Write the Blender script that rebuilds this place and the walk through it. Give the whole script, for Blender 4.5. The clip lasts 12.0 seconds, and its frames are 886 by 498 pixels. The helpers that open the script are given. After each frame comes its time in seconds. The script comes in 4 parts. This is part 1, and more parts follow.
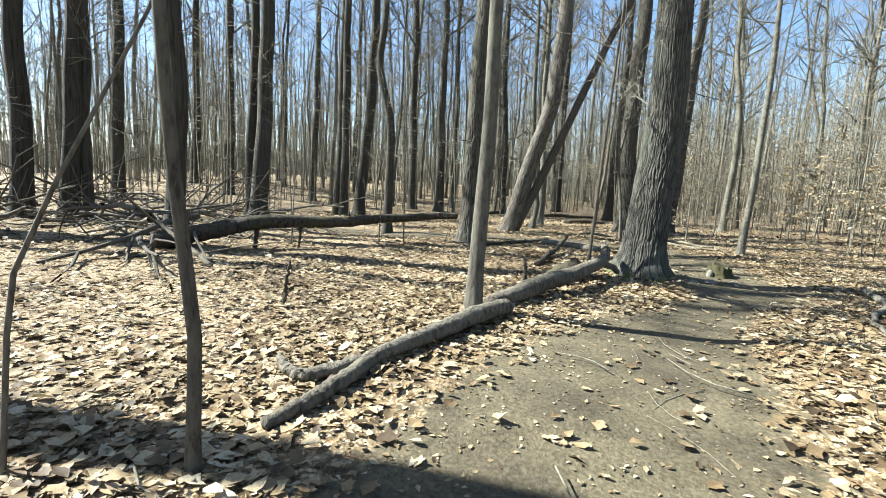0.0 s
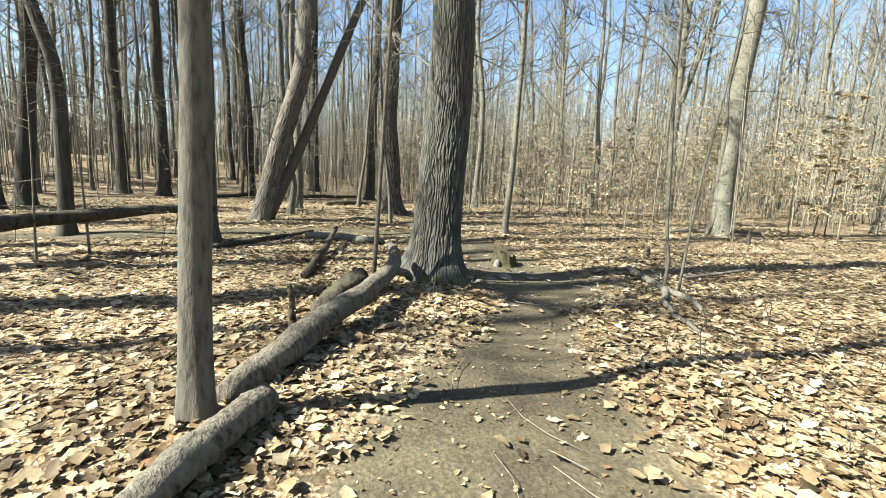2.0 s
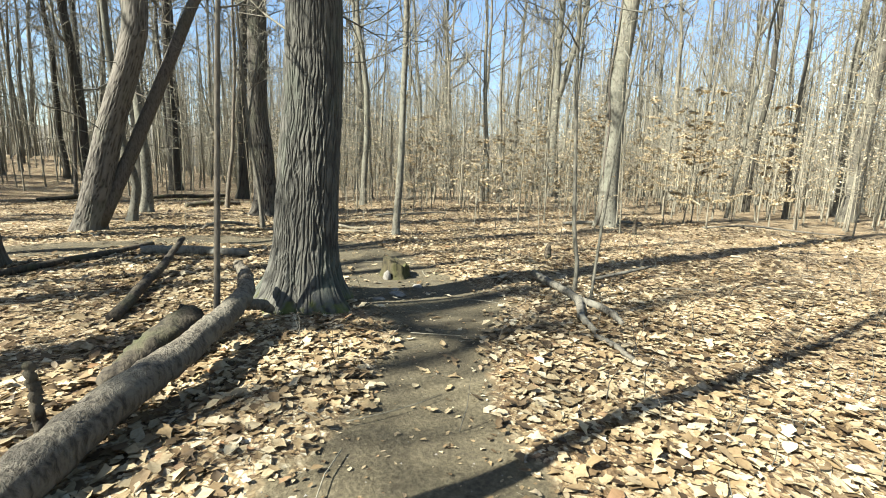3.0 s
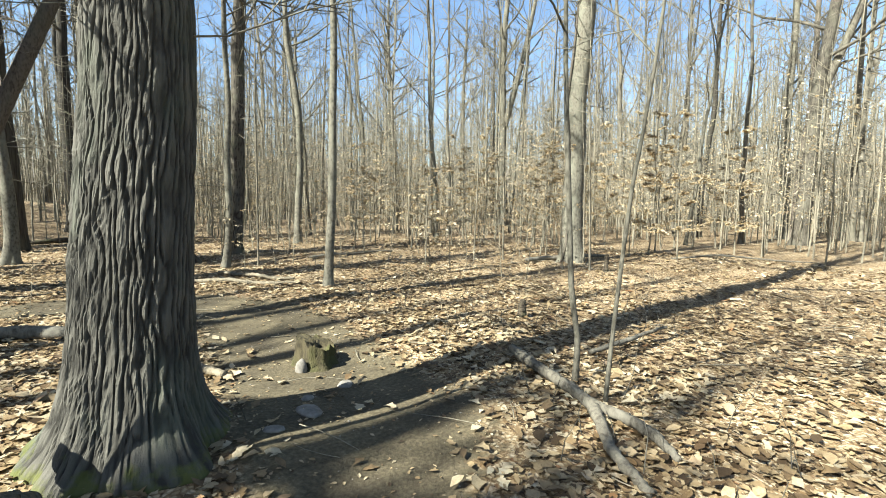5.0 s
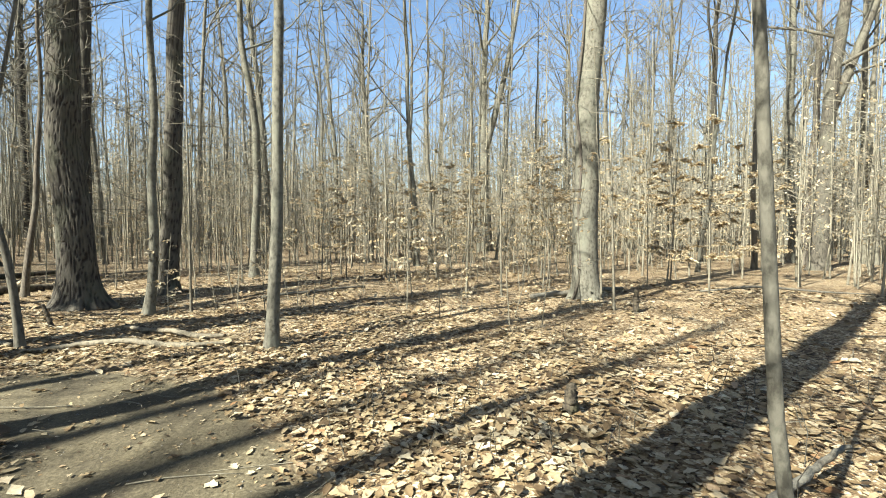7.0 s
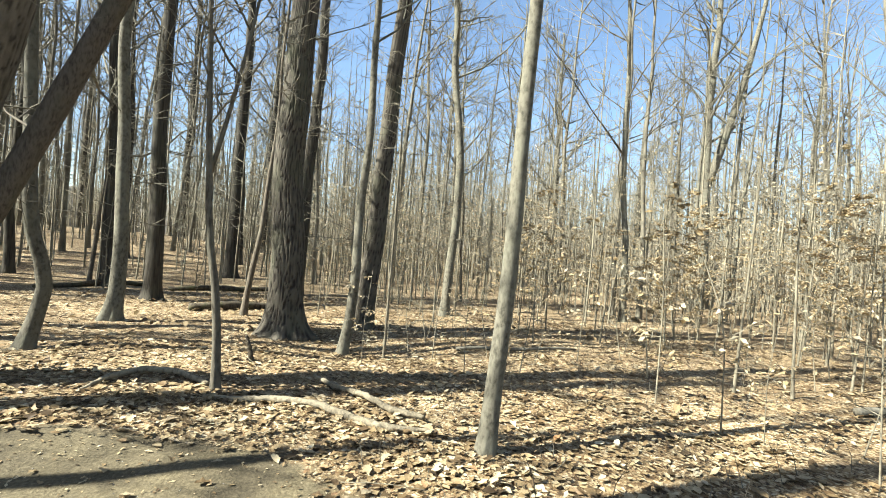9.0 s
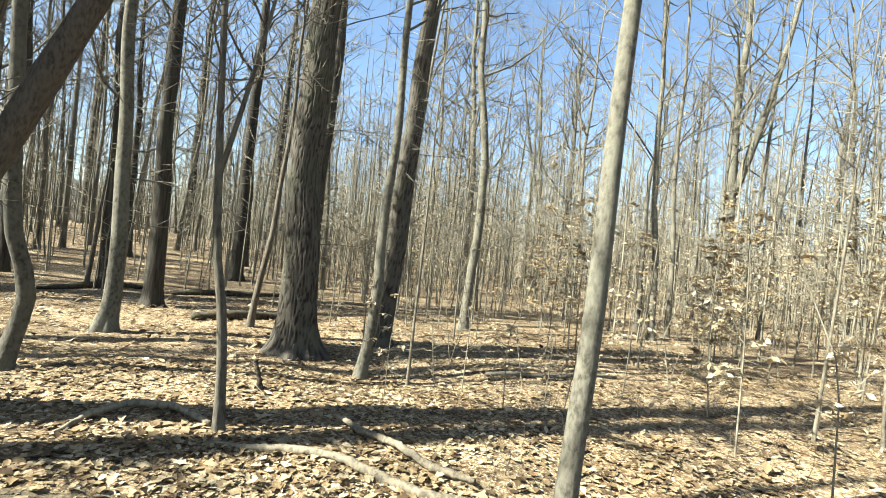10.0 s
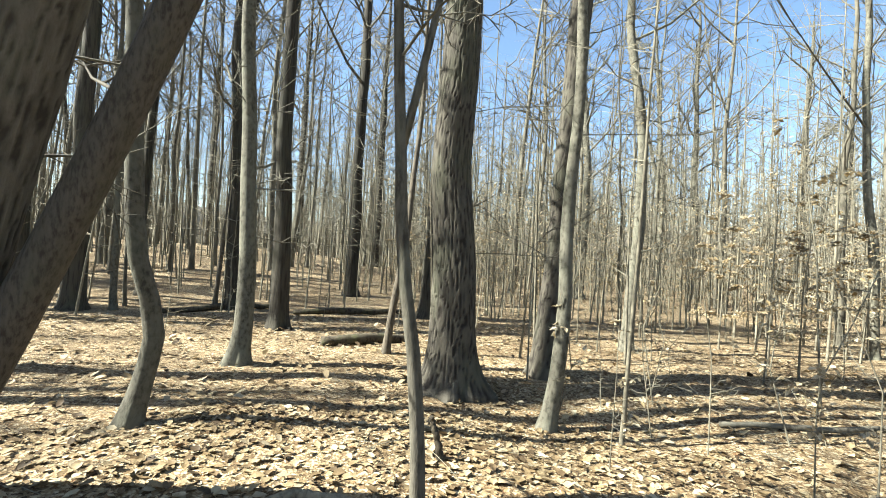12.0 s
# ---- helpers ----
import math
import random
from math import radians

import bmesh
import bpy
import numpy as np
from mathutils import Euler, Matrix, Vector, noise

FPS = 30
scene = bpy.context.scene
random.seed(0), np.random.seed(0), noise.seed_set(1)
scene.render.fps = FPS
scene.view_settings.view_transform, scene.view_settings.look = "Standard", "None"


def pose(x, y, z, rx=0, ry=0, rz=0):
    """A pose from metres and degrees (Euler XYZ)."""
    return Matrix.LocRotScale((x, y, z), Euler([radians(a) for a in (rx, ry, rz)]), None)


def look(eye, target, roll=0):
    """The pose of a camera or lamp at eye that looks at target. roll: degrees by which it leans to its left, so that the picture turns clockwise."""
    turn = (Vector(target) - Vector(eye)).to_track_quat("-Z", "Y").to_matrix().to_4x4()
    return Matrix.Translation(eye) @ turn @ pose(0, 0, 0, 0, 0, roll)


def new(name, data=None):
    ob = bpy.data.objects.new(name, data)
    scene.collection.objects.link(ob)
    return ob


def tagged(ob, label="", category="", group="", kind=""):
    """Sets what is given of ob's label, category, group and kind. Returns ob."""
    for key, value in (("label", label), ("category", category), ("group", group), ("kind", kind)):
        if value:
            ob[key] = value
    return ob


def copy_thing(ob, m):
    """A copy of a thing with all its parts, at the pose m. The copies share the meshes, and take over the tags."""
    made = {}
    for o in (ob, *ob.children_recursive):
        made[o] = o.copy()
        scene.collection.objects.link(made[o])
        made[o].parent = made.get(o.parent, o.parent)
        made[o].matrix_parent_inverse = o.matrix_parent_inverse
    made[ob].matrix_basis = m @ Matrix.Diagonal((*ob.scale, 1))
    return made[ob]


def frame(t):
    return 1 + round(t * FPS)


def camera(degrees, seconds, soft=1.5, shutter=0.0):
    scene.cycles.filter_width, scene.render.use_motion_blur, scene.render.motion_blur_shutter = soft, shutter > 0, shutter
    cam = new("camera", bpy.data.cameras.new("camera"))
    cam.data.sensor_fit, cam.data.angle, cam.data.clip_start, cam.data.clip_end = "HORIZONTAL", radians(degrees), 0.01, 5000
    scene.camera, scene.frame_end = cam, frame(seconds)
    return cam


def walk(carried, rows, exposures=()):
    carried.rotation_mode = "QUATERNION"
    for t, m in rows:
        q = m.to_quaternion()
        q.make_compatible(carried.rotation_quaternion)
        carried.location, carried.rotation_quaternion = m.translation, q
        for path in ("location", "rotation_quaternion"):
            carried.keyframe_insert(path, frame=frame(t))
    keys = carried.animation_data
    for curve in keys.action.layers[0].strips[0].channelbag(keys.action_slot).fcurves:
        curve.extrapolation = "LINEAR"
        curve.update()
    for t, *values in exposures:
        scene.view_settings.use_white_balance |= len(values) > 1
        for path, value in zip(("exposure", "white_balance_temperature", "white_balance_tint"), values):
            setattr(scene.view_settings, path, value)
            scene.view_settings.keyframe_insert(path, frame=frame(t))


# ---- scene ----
cam = camera(87.5, 12.0, 1.0)
PATH = [
    (0, (1.358, 0.376, 1.258), (1.091, 2.341, 0.998), 2.7),
    (0.5, (1.231, 0.858, 1.249), (1.231, 2.84, 0.98), 2.8),
    (1, (1.126, 1.37, 1.258), (1.217, 3.344, 0.954), 2.9),
    (1.5, (1.182, 1.902, 1.325), (1.681, 3.805, 0.967), 2.8),
    (2, (1.4, 2.431, 1.35), (2.132, 4.265, 1.036), 2.5),
    (2.5, (1.658, 2.996, 1.343), (2.558, 4.752, 1.021), 2.8),
    (3, (2.018, 3.436, 1.377), (3.149, 5.054, 1.054), 1.8),
    (3.2, (2.157, 3.601, 1.428), (3.324, 5.199, 1.143), 2.2),
    (4.8, (3.052, 4.741, 1.49), (4.321, 6.273, 1.288), 1.0),
    (5, (3.152, 4.904, 1.48), (4.462, 6.402, 1.283), 0.5),
    (5.5, (3.416, 5.257, 1.492), (4.846, 6.64, 1.285), -1.0),
    (6, (3.787, 5.724, 1.464), (5.184, 7.15, 1.333), 0.0),
    (6.5, (4.192, 6.329, 1.455), (5.592, 7.753, 1.349), 0.1),
    (6.7, (4.343, 6.481, 1.469), (5.74, 7.909, 1.367), 0.0),
    (8.3, (4.953, 8.073, 1.618), (5.97, 9.795, 1.608), 2.4),
    (8.5, (4.978, 8.283, 1.653), (5.853, 10.081, 1.644), 3.5),
    (9, (4.933, 8.811, 1.681), (5.704, 10.657, 1.714), 4.4),
    (9.5, (4.856, 9.32, 1.741), (5.642, 11.158, 1.786), 4.9),
    (10, (4.832, 9.789, 1.824), (5.586, 11.641, 1.868), 5.9),
    (10.5, (4.592, 10.281, 1.838), (5.398, 12.11, 1.892), 3.4),
    (11, (4.452, 10.814, 1.796), (5.199, 12.669, 1.829), 1.9),
    (11.5, (4.392, 11.396, 1.769), (4.912, 13.326, 1.812), 2.4),
    (12, (4.199, 11.857, 1.765), (4.588, 13.818, 1.807), 3.4),
]
EXPOSURES = [(0.0, 2.32, 5800, 4.0), (1.2, 2.34, 6050, 4.5), (2.5, 2.3, 6200, 4.5), (5.0, 2.26, 6200, 4.5), (6.5, 2.2, 6250, 4.0), (8.7, 2.4, 6400, 4.0), (12.0, 2.5, 6200, 3.0)]
walk(cam, [(t, look(eye, target, roll)) for t, eye, target, roll in PATH], EXPOSURES)

# ---- light ----
SUN_HEIGHT, SUN_AZIMUTH = 42.0, 272.8
world = bpy.data.worlds.new("sky")
scene.world = world
world.use_nodes = True
wn = world.node_tree.nodes
sky = wn.new("ShaderNodeTexSky")
sky.sky_type = "NISHITA"
sky.sun_disc = False
sky.sun_elevation = radians(SUN_HEIGHT)
sky.sun_rotation = radians(SUN_AZIMUTH)
sky.air_density, sky.dust_density, sky.ozone_density = 1.0, 0.8, 1.3
wn["Background"].inputs["Strength"].default_value = 0.053
world.node_tree.links.new(sky.outputs["Color"], wn["Background"].inputs["Color"])
sun_data = bpy.data.lights.new("sun", "SUN")
sun_data.energy, sun_data.angle, sun_data.color = 5.0, radians(0.53), (1.0, 0.96, 0.88)
sun = new("sun", sun_data)
sun_way = math.cos(radians(SUN_HEIGHT))
sun.matrix_world = look((30 * sun_way * math.sin(radians(SUN_AZIMUTH)), 30 * sun_way * math.cos(radians(SUN_AZIMUTH)), 30 * math.sin(radians(SUN_HEIGHT))), (0, 0, 0))


# ---- materials ----
def material(name, roughness=0.9):
    m = bpy.data.materials.new(name)
    m.use_nodes = True
    b = m.node_tree.nodes["Principled BSDF"]
    b.inputs["Roughness"].default_value = roughness
    b.inputs["Specular IOR Level"].default_value = 0.25
    return m, m.node_tree.nodes, m.node_tree.links, b


def ramp(nodes, stops, interpolation="LINEAR"):
    r = nodes.new("ShaderNodeValToRGB")
    r.color_ramp.interpolation = interpolation
    while len(r.color_ramp.elements) < len(stops):
        r.color_ramp.elements.new(0.5)
    for e, (at, colour) in zip(r.color_ramp.elements, stops):
        e.position, e.color = at, (*colour, 1)
    return r


def noise_node(nodes, links, coord, scale, detail=4, stretch=(1, 1, 1), rough=0.6):
    mp = nodes.new("ShaderNodeMapping")
    mp.inputs["Scale"].default_value = stretch
    links.new(coord, mp.inputs["Vector"])
    n = nodes.new("ShaderNodeTexNoise")
    n.inputs["Scale"].default_value, n.inputs["Detail"].default_value, n.inputs["Roughness"].default_value = scale, detail, rough
    links.new(mp.outputs["Vector"], n.inputs["Vector"])
    return n


def mix(nodes, links, kind, fac, a, b):
    m = nodes.new("ShaderNodeMix")
    m.data_type, m.blend_type = "RGBA", kind
    for socket, value in ((m.inputs[0], fac), (m.inputs[6], a), (m.inputs[7], b)):
        if isinstance(value, (float, int)):
            socket.default_value = value
        elif isinstance(value, tuple):
            socket.default_value = (*value, 1)
        else:
            links.new(value, socket)
    return m.outputs[2]


def bump(nodes, links, height, strength, distance, target):
    b = nodes.new("ShaderNodeBump")
    b.inputs["Strength"].default_value, b.inputs["Distance"].default_value = strength, distance
    links.new(height, b.inputs["Height"])
    links.new(b.outputs["Normal"], target.inputs["Normal"])


def bark(name, dark, pale, patch, furrow=26.0, depth=0.02, stretch=0.12, patches=0.5):
    """Bark: furrows that run up the trunk, blotches of lichen or algae, a little change from tree to tree."""
    m, n, l, b = material(name, 0.92)
    co = n.new("ShaderNodeTexCoord").outputs["Object"]
    grain = noise_node(n, l, co, furrow, 5, (1, 1, stretch))
    blotch = noise_node(n, l, co, 2.6, 4, (1, 1, 0.5))
    r = ramp(n, [(0.34, dark), (0.52, pale), (0.72, tuple(min(1, c * 1.25) for c in pale))])
    l.new(grain.outputs["Fac"], r.inputs["Fac"])
    pr = ramp(n, [(0.48, (0, 0, 0)), (0.66, (patches, patches, patches))])
    l.new(blotch.outputs["Fac"], pr.inputs["Fac"])
    c = mix(n, l, "MIX", pr.outputs["Color"], r.outputs["Color"], patch)
    info = n.new("ShaderNodeObjectInfo")
    tone = ramp(n, [(0.0, (0.46, 0.45, 0.43)), (1.0, (0.68, 0.67, 0.64))])
    l.new(info.outputs["Random"], tone.inputs["Fac"])
    l.new(mix(n, l, "MULTIPLY", 1.0, c, tone.outputs["Color"]), b.inputs["Base Color"])
    fine = noise_node(n, l, co, furrow * 3.2, 4, (1, 1, 0.35))
    both = n.new("ShaderNodeMath")
    both.operation = "MULTIPLY_ADD"
    both.inputs[1].default_value = 0.35
    l.new(fine.outputs["Fac"], both.inputs[0])
    l.new(grain.outputs["Fac"], both.inputs[2])
    bump(n, l, both.outputs[0], 0.9, depth, b)
    return m


BARK_OAK = bark("oak_bark", (0.085, 0.07, 0.055), (0.17, 0.146, 0.118), (0.15, 0.145, 0.1), 40, 0.008, 0.3, 0.5)
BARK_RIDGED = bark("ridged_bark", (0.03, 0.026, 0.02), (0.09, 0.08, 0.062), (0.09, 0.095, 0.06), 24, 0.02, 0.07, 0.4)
BARK_GREY = bark("smooth_grey_bark", (0.08, 0.074, 0.055), (0.195, 0.182, 0.142), (0.25, 0.248, 0.19), 22, 0.01, 0.6, 0.7)
BARK_MID = bark("grey_brown_bark", (0.075, 0.066, 0.05), (0.17, 0.153, 0.12), (0.215, 0.21, 0.155), 26, 0.01, 0.3, 0.6)
BARK_BROWN = bark("sapling_bark", (0.07, 0.057, 0.043), (0.17, 0.145, 0.11), (0.22, 0.21, 0.165), 40, 0.005, 0.25, 0.5)
BARK_FAR = bark("woodland_bark", (0.09, 0.08, 0.06), (0.22, 0.2, 0.155), (0.27, 0.255, 0.19), 8, 0.01, 0.2, 0.5)
TWIG = bark("twig_bark", (0.165, 0.148, 0.11), (0.305, 0.275, 0.205), (0.38, 0.355, 0.27), 30, 0.003, 0.5, 0.4)
DEAD = bark("dead_wood", (0.09, 0.078, 0.06), (0.19, 0.172, 0.135), (0.25, 0.238, 0.195), 26, 0.018, 0.25, 0.7)
LOG_BARK = bark("log_bark", (0.075, 0.063, 0.047), (0.225, 0.195, 0.147), (0.29, 0.265, 0.2), 30, 0.03, 0.3, 0.6)
PALE_WOOD = bark("bleached_wood", (0.13, 0.11, 0.078), (0.28, 0.24, 0.17), (0.33, 0.29, 0.215), 28, 0.01, 0.3, 0.5)
ROTTEN = bark("rotten_wood", (0.03, 0.024, 0.018), (0.11, 0.09, 0.062), (0.09, 0.095, 0.04), 18, 0.02, 0.5, 0.8)
MOSSY = bark("mossy_stump_wood", (0.035, 0.029, 0.016), (0.1, 0.084, 0.045), (0.09, 0.095, 0.026), 22, 0.02, 0.4, 0.9)


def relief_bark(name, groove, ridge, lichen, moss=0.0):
    """Deeply furrowed bark: the colour is painted darker in the grooves than on the ridges; moss at the foot."""
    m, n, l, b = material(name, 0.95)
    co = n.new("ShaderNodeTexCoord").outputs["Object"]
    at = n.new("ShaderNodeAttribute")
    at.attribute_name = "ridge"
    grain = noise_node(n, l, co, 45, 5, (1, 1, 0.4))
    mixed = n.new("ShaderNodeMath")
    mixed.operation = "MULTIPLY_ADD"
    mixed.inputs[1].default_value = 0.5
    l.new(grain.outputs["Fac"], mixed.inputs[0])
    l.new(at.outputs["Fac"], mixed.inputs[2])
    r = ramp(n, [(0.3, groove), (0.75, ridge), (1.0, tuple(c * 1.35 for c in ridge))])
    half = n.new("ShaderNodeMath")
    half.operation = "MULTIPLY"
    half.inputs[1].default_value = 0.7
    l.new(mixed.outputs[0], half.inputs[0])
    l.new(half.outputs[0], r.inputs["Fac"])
    blotch = noise_node(n, l, co, 2.2, 5, (1, 1, 0.5))
    pr = ramp(n, [(0.5, (0, 0, 0)), (0.68, (0.6, 0.6, 0.6))])
    l.new(blotch.outputs["Fac"], pr.inputs["Fac"])
    c = mix(n, l, "MIX", pr.outputs["Color"], r.outputs["Color"], lichen)
    if moss:
        sep = n.new("ShaderNodeSeparateXYZ")
        l.new(co, sep.inputs[0])
        tuft = noise_node(n, l, co, 9, 5)
        sub = n.new("ShaderNodeMath")
        sub.operation = "MULTIPLY_ADD"
        sub.inputs[1].default_value = -1.5
        l.new(sep.outputs["Z"], sub.inputs[0])
        l.new(tuft.outputs["Fac"], sub.inputs[2])
        mr = ramp(n, [(0.38, (0, 0, 0)), (0.55, (moss, moss, moss))])
        l.new(sub.outputs[0], mr.inputs["Fac"])
        c = mix(n, l, "MIX", mr.outputs["Color"], c, (0.075, 0.08, 0.018))
    l.new(c, b.inputs["Base Color"])
    bump(n, l, grain.outputs["Fac"], 0.8, 0.012, b)
    return m


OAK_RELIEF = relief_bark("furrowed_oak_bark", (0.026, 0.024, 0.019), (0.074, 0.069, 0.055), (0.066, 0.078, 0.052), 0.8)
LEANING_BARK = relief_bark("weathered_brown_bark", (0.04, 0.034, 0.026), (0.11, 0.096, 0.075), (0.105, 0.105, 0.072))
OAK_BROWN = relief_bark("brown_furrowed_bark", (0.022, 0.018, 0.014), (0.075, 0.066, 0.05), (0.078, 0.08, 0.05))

LITTER_STOPS = [(0.0, (0.075, 0.055, 0.033)), (0.13, (0.165, 0.118, 0.068)), (0.28, (0.275, 0.205, 0.118)), (0.45, (0.385, 0.305, 0.185)),
                (0.63, (0.475, 0.395, 0.255)), (0.82, (0.56, 0.485, 0.34)), (0.95, (0.65, 0.59, 0.45)), (1.0, (0.34, 0.2, 0.1))]


def leaf_material(name, stops, glow=0.25, tone=1.0):
    m, n, l, b = material(name, 0.65)
    geo = n.new("ShaderNodeNewGeometry")
    info = n.new("ShaderNodeObjectInfo")
    add = n.new("ShaderNodeMath")
    add.operation = "ADD"
    l.new(geo.outputs["Random Per Island"], add.inputs[0])
    l.new(info.outputs["Random"], add.inputs[1])
    fr = n.new("ShaderNodeMath")
    fr.operation = "FRACT"
    l.new(add.outputs[0], fr.inputs[0])
    r = ramp(n, stops)
    l.new(fr.outputs[0], r.inputs["Fac"])
    co = n.new("ShaderNodeTexCoord").outputs["Object"]
    blot = noise_node(n, l, co, 55, 3)
    br = ramp(n, [(0.3, (0.72, 0.66, 0.6)), (0.6, (1, 1, 1))])
    l.new(blot.outputs["Fac"], br.inputs["Fac"])
    c = mix(n, l, "MULTIPLY", 0.8, r.outputs["Color"], br.outputs["Color"])
    drift = noise_node(n, l, co, 0.8, 5)
    dr = ramp(n, [(at, tuple(tone * c for c in some)) for at, some in ((0.36, (0.42, 0.37, 0.3)), (0.5, (0.6, 0.56, 0.49)), (0.64, (0.74, 0.72, 0.66)))])
    l.new(drift.outputs["Fac"], dr.inputs["Fac"])
    c = mix(n, l, "MULTIPLY", 1.0, c, dr.outputs["Color"])
    l.new(c, b.inputs["Base Color"])
    tr = n.new("ShaderNodeBsdfTranslucent")
    l.new(c, tr.inputs["Color"])
    ms = n.new("ShaderNodeMixShader")
    ms.inputs[0].default_value = glow
    l.new(b.outputs[0], ms.inputs[1])
    l.new(tr.outputs[0], ms.inputs[2])
    l.new(ms.outputs[0], n["Material Output"].inputs["Surface"])
    return m


LEAF = leaf_material("fallen_leaf", LITTER_STOPS, 0.15, 1.04)
BEECH_LEAF = leaf_material("dry_beech_leaf", [(0.0, (0.5, 0.4, 0.23)), (0.3, (0.62, 0.53, 0.35)), (0.65, (0.72, 0.65, 0.49)), (1.0, (0.78, 0.73, 0.6))], 0.35, 1.08)


def ground_material():
    m, n, l, b = material("woodland_floor", 0.95)
    co = n.new("ShaderNodeTexCoord").outputs["Object"]
    vor = n.new("ShaderNodeTexVoronoi")
    vor.inputs["Scale"].default_value, vor.inputs["Randomness"].default_value = 34.0, 1.0
    warp = noise_node(n, l, co, 9, 3)
    vm = n.new("ShaderNodeVectorMath")
    vm.operation = "MULTIPLY_ADD"
    vm.inputs[1].default_value = (0.12, 0.12, 0.0)
    l.new(warp.outputs["Color"], vm.inputs[0])
    l.new(co, vm.inputs[2])
    l.new(vm.outputs[0], vor.inputs["Vector"])
    sep = n.new("ShaderNodeSeparateColor")
    l.new(vor.outputs["Color"], sep.inputs[0])
    cells = ramp(n, LITTER_STOPS)
    l.new(sep.outputs[0], cells.inputs["Fac"])
    # the dark between the leaf cells is painted into the litter colour
    gaps = ramp(n, [(0.3, (1, 1, 1)), (0.62, (0.45, 0.38, 0.3))])
    l.new(vor.outputs["Distance"], gaps.inputs["Fac"])
    litter = mix(n, l, "MULTIPLY", 0.85, cells.outputs["Color"], gaps.outputs["Color"])
    drift = noise_node(n, l, co, 0.55, 5)
    dr = ramp(n, [(0.35, (0.46, 0.41, 0.35)), (0.62, (0.78, 0.75, 0.7))])
    l.new(drift.outputs["Fac"], dr.inputs["Fac"])
    litter = mix(n, l, "MULTIPLY", 1.0, litter, dr.outputs["Color"])
    grit = noise_node(n, l, co, 38, 8)
    patch = noise_node(n, l, co, 1.7, 4)
    soil_r = ramp(n, [(0.28, (0.105, 0.087, 0.056)), (0.5, (0.19, 0.16, 0.106)), (0.72, (0.31, 0.268, 0.19))])
    l.new(grit.outputs["Fac"], soil_r.inputs["Fac"])
    pr = ramp(n, [(0.3, (0.22, 0.21, 0.185)), (0.7, (0.54, 0.52, 0.44))])
    l.new(patch.outputs["Fac"], pr.inputs["Fac"])
    soil = mix(n, l, "MULTIPLY", 1.0, soil_r.outputs["Color"], pr.outputs["Color"])
    at = n.new("ShaderNodeAttribute")
    at.attribute_name = "trail"
    edge = noise_node(n, l, co, 7, 5)
    sm = n.new("ShaderNodeMath")
    sm.operation = "MULTIPLY_ADD"
    sm.inputs[1].default_value, sm.inputs[2].default_value = 0.8, -0.4
    l.new(edge.outputs["Fac"], sm.inputs[0])
    ad = n.new("ShaderNodeMath")
    ad.operation = "ADD"
    l.new(sm.outputs[0], ad.inputs[0])
    l.new(at.outputs["Fac"], ad.inputs[1])
    er = ramp(n, [(0.38, (0, 0, 0)), (0.6, (1, 1, 1))])
    l.new(ad.outputs[0], er.inputs["Fac"])
    l.new(mix(n, l, "MIX", er.outputs["Color"], litter, soil), b.inputs["Base Color"])
    hm = mix(n, l, "MIX", er.outputs["Color"], vor.outputs["Distance"], grit.outputs["Fac"])
    bump(n, l, hm, 0.7, 0.018, b)
    return m


GROUND = ground_material()


def stone_material():
    m, n, l, b = material("field_stone", 0.85)
    co = n.new("ShaderNodeTexCoord").outputs["Object"]
    a = noise_node(n, l, co, 18, 5)
    r = ramp(n, [(0.3, (0.1, 0.09, 0.075)), (0.7, (0.22, 0.2, 0.165))])
    l.new(a.outputs["Fac"], r.inputs["Fac"])
    l.new(r.outputs["Color"], b.inputs["Base Color"])
    bump(n, l, a.outputs["Fac"], 0.6, 0.01, b)
    return m


STONE = stone_material()


# ---- mesh helpers ----
class Geo:
    """Collects vertices and faces and makes one mesh of them."""

    def __init__(self):
        self.v, self.q, self.t, self.count = [], [], [], 0

    def add(self, verts, quads=None, tris=None):
        if quads is not None and len(quads):
            self.q.append(np.asarray(quads, np.int64) + self.count)
        if tris is not None and len(tris):
            self.t.append(np.asarray(tris, np.int64) + self.count)
        self.v.append(np.asarray(verts, float))
        self.count += len(verts)

    def arrays(self):
        v = np.concatenate(self.v)
        q = np.concatenate(self.q) if self.q else np.zeros((0, 4), np.int64)
        t = np.concatenate(self.t) if self.t else np.zeros((0, 3), np.int64)
        return v, q, t

    def mesh(self, name, mat, smooth=True):
        v, q, t = self.arrays()
        me = bpy.data.meshes.new(name)
        me.vertices.add(len(v))
        me.vertices.foreach_set("co", v.astype(np.float32).ravel())
        me.loops.add(4 * len(q) + 3 * len(t))
        me.loops.foreach_set("vertex_index", np.concatenate([q.ravel(), t.ravel()]).astype(np.int32))
        me.polygons.add(len(q) + len(t))
        starts = np.concatenate([np.arange(len(q)) * 4, 4 * len(q) + np.arange(len(t)) * 3])
        me.polygons.foreach_set("loop_start", starts.astype(np.int32))
        me.polygons.foreach_set("use_smooth", np.full(len(q) + len(t), smooth))
        me.update(calc_edges=True)
        me.materials.append(mat)
        return me


def part(name, geo, mat, parent=None, label="", smooth=True):
    ob = new(name, geo.mesh(name, mat, smooth))
    if parent is not None:
        ob.parent = parent
    if label:
        ob["label"] = label
    return ob


def thing(name, x, y, z, label, category, group=""):
    ob = new(name)
    ob.location = (x, y, z)
    ob.empty_display_size = 0.1
    return tagged(ob, label, category, group)


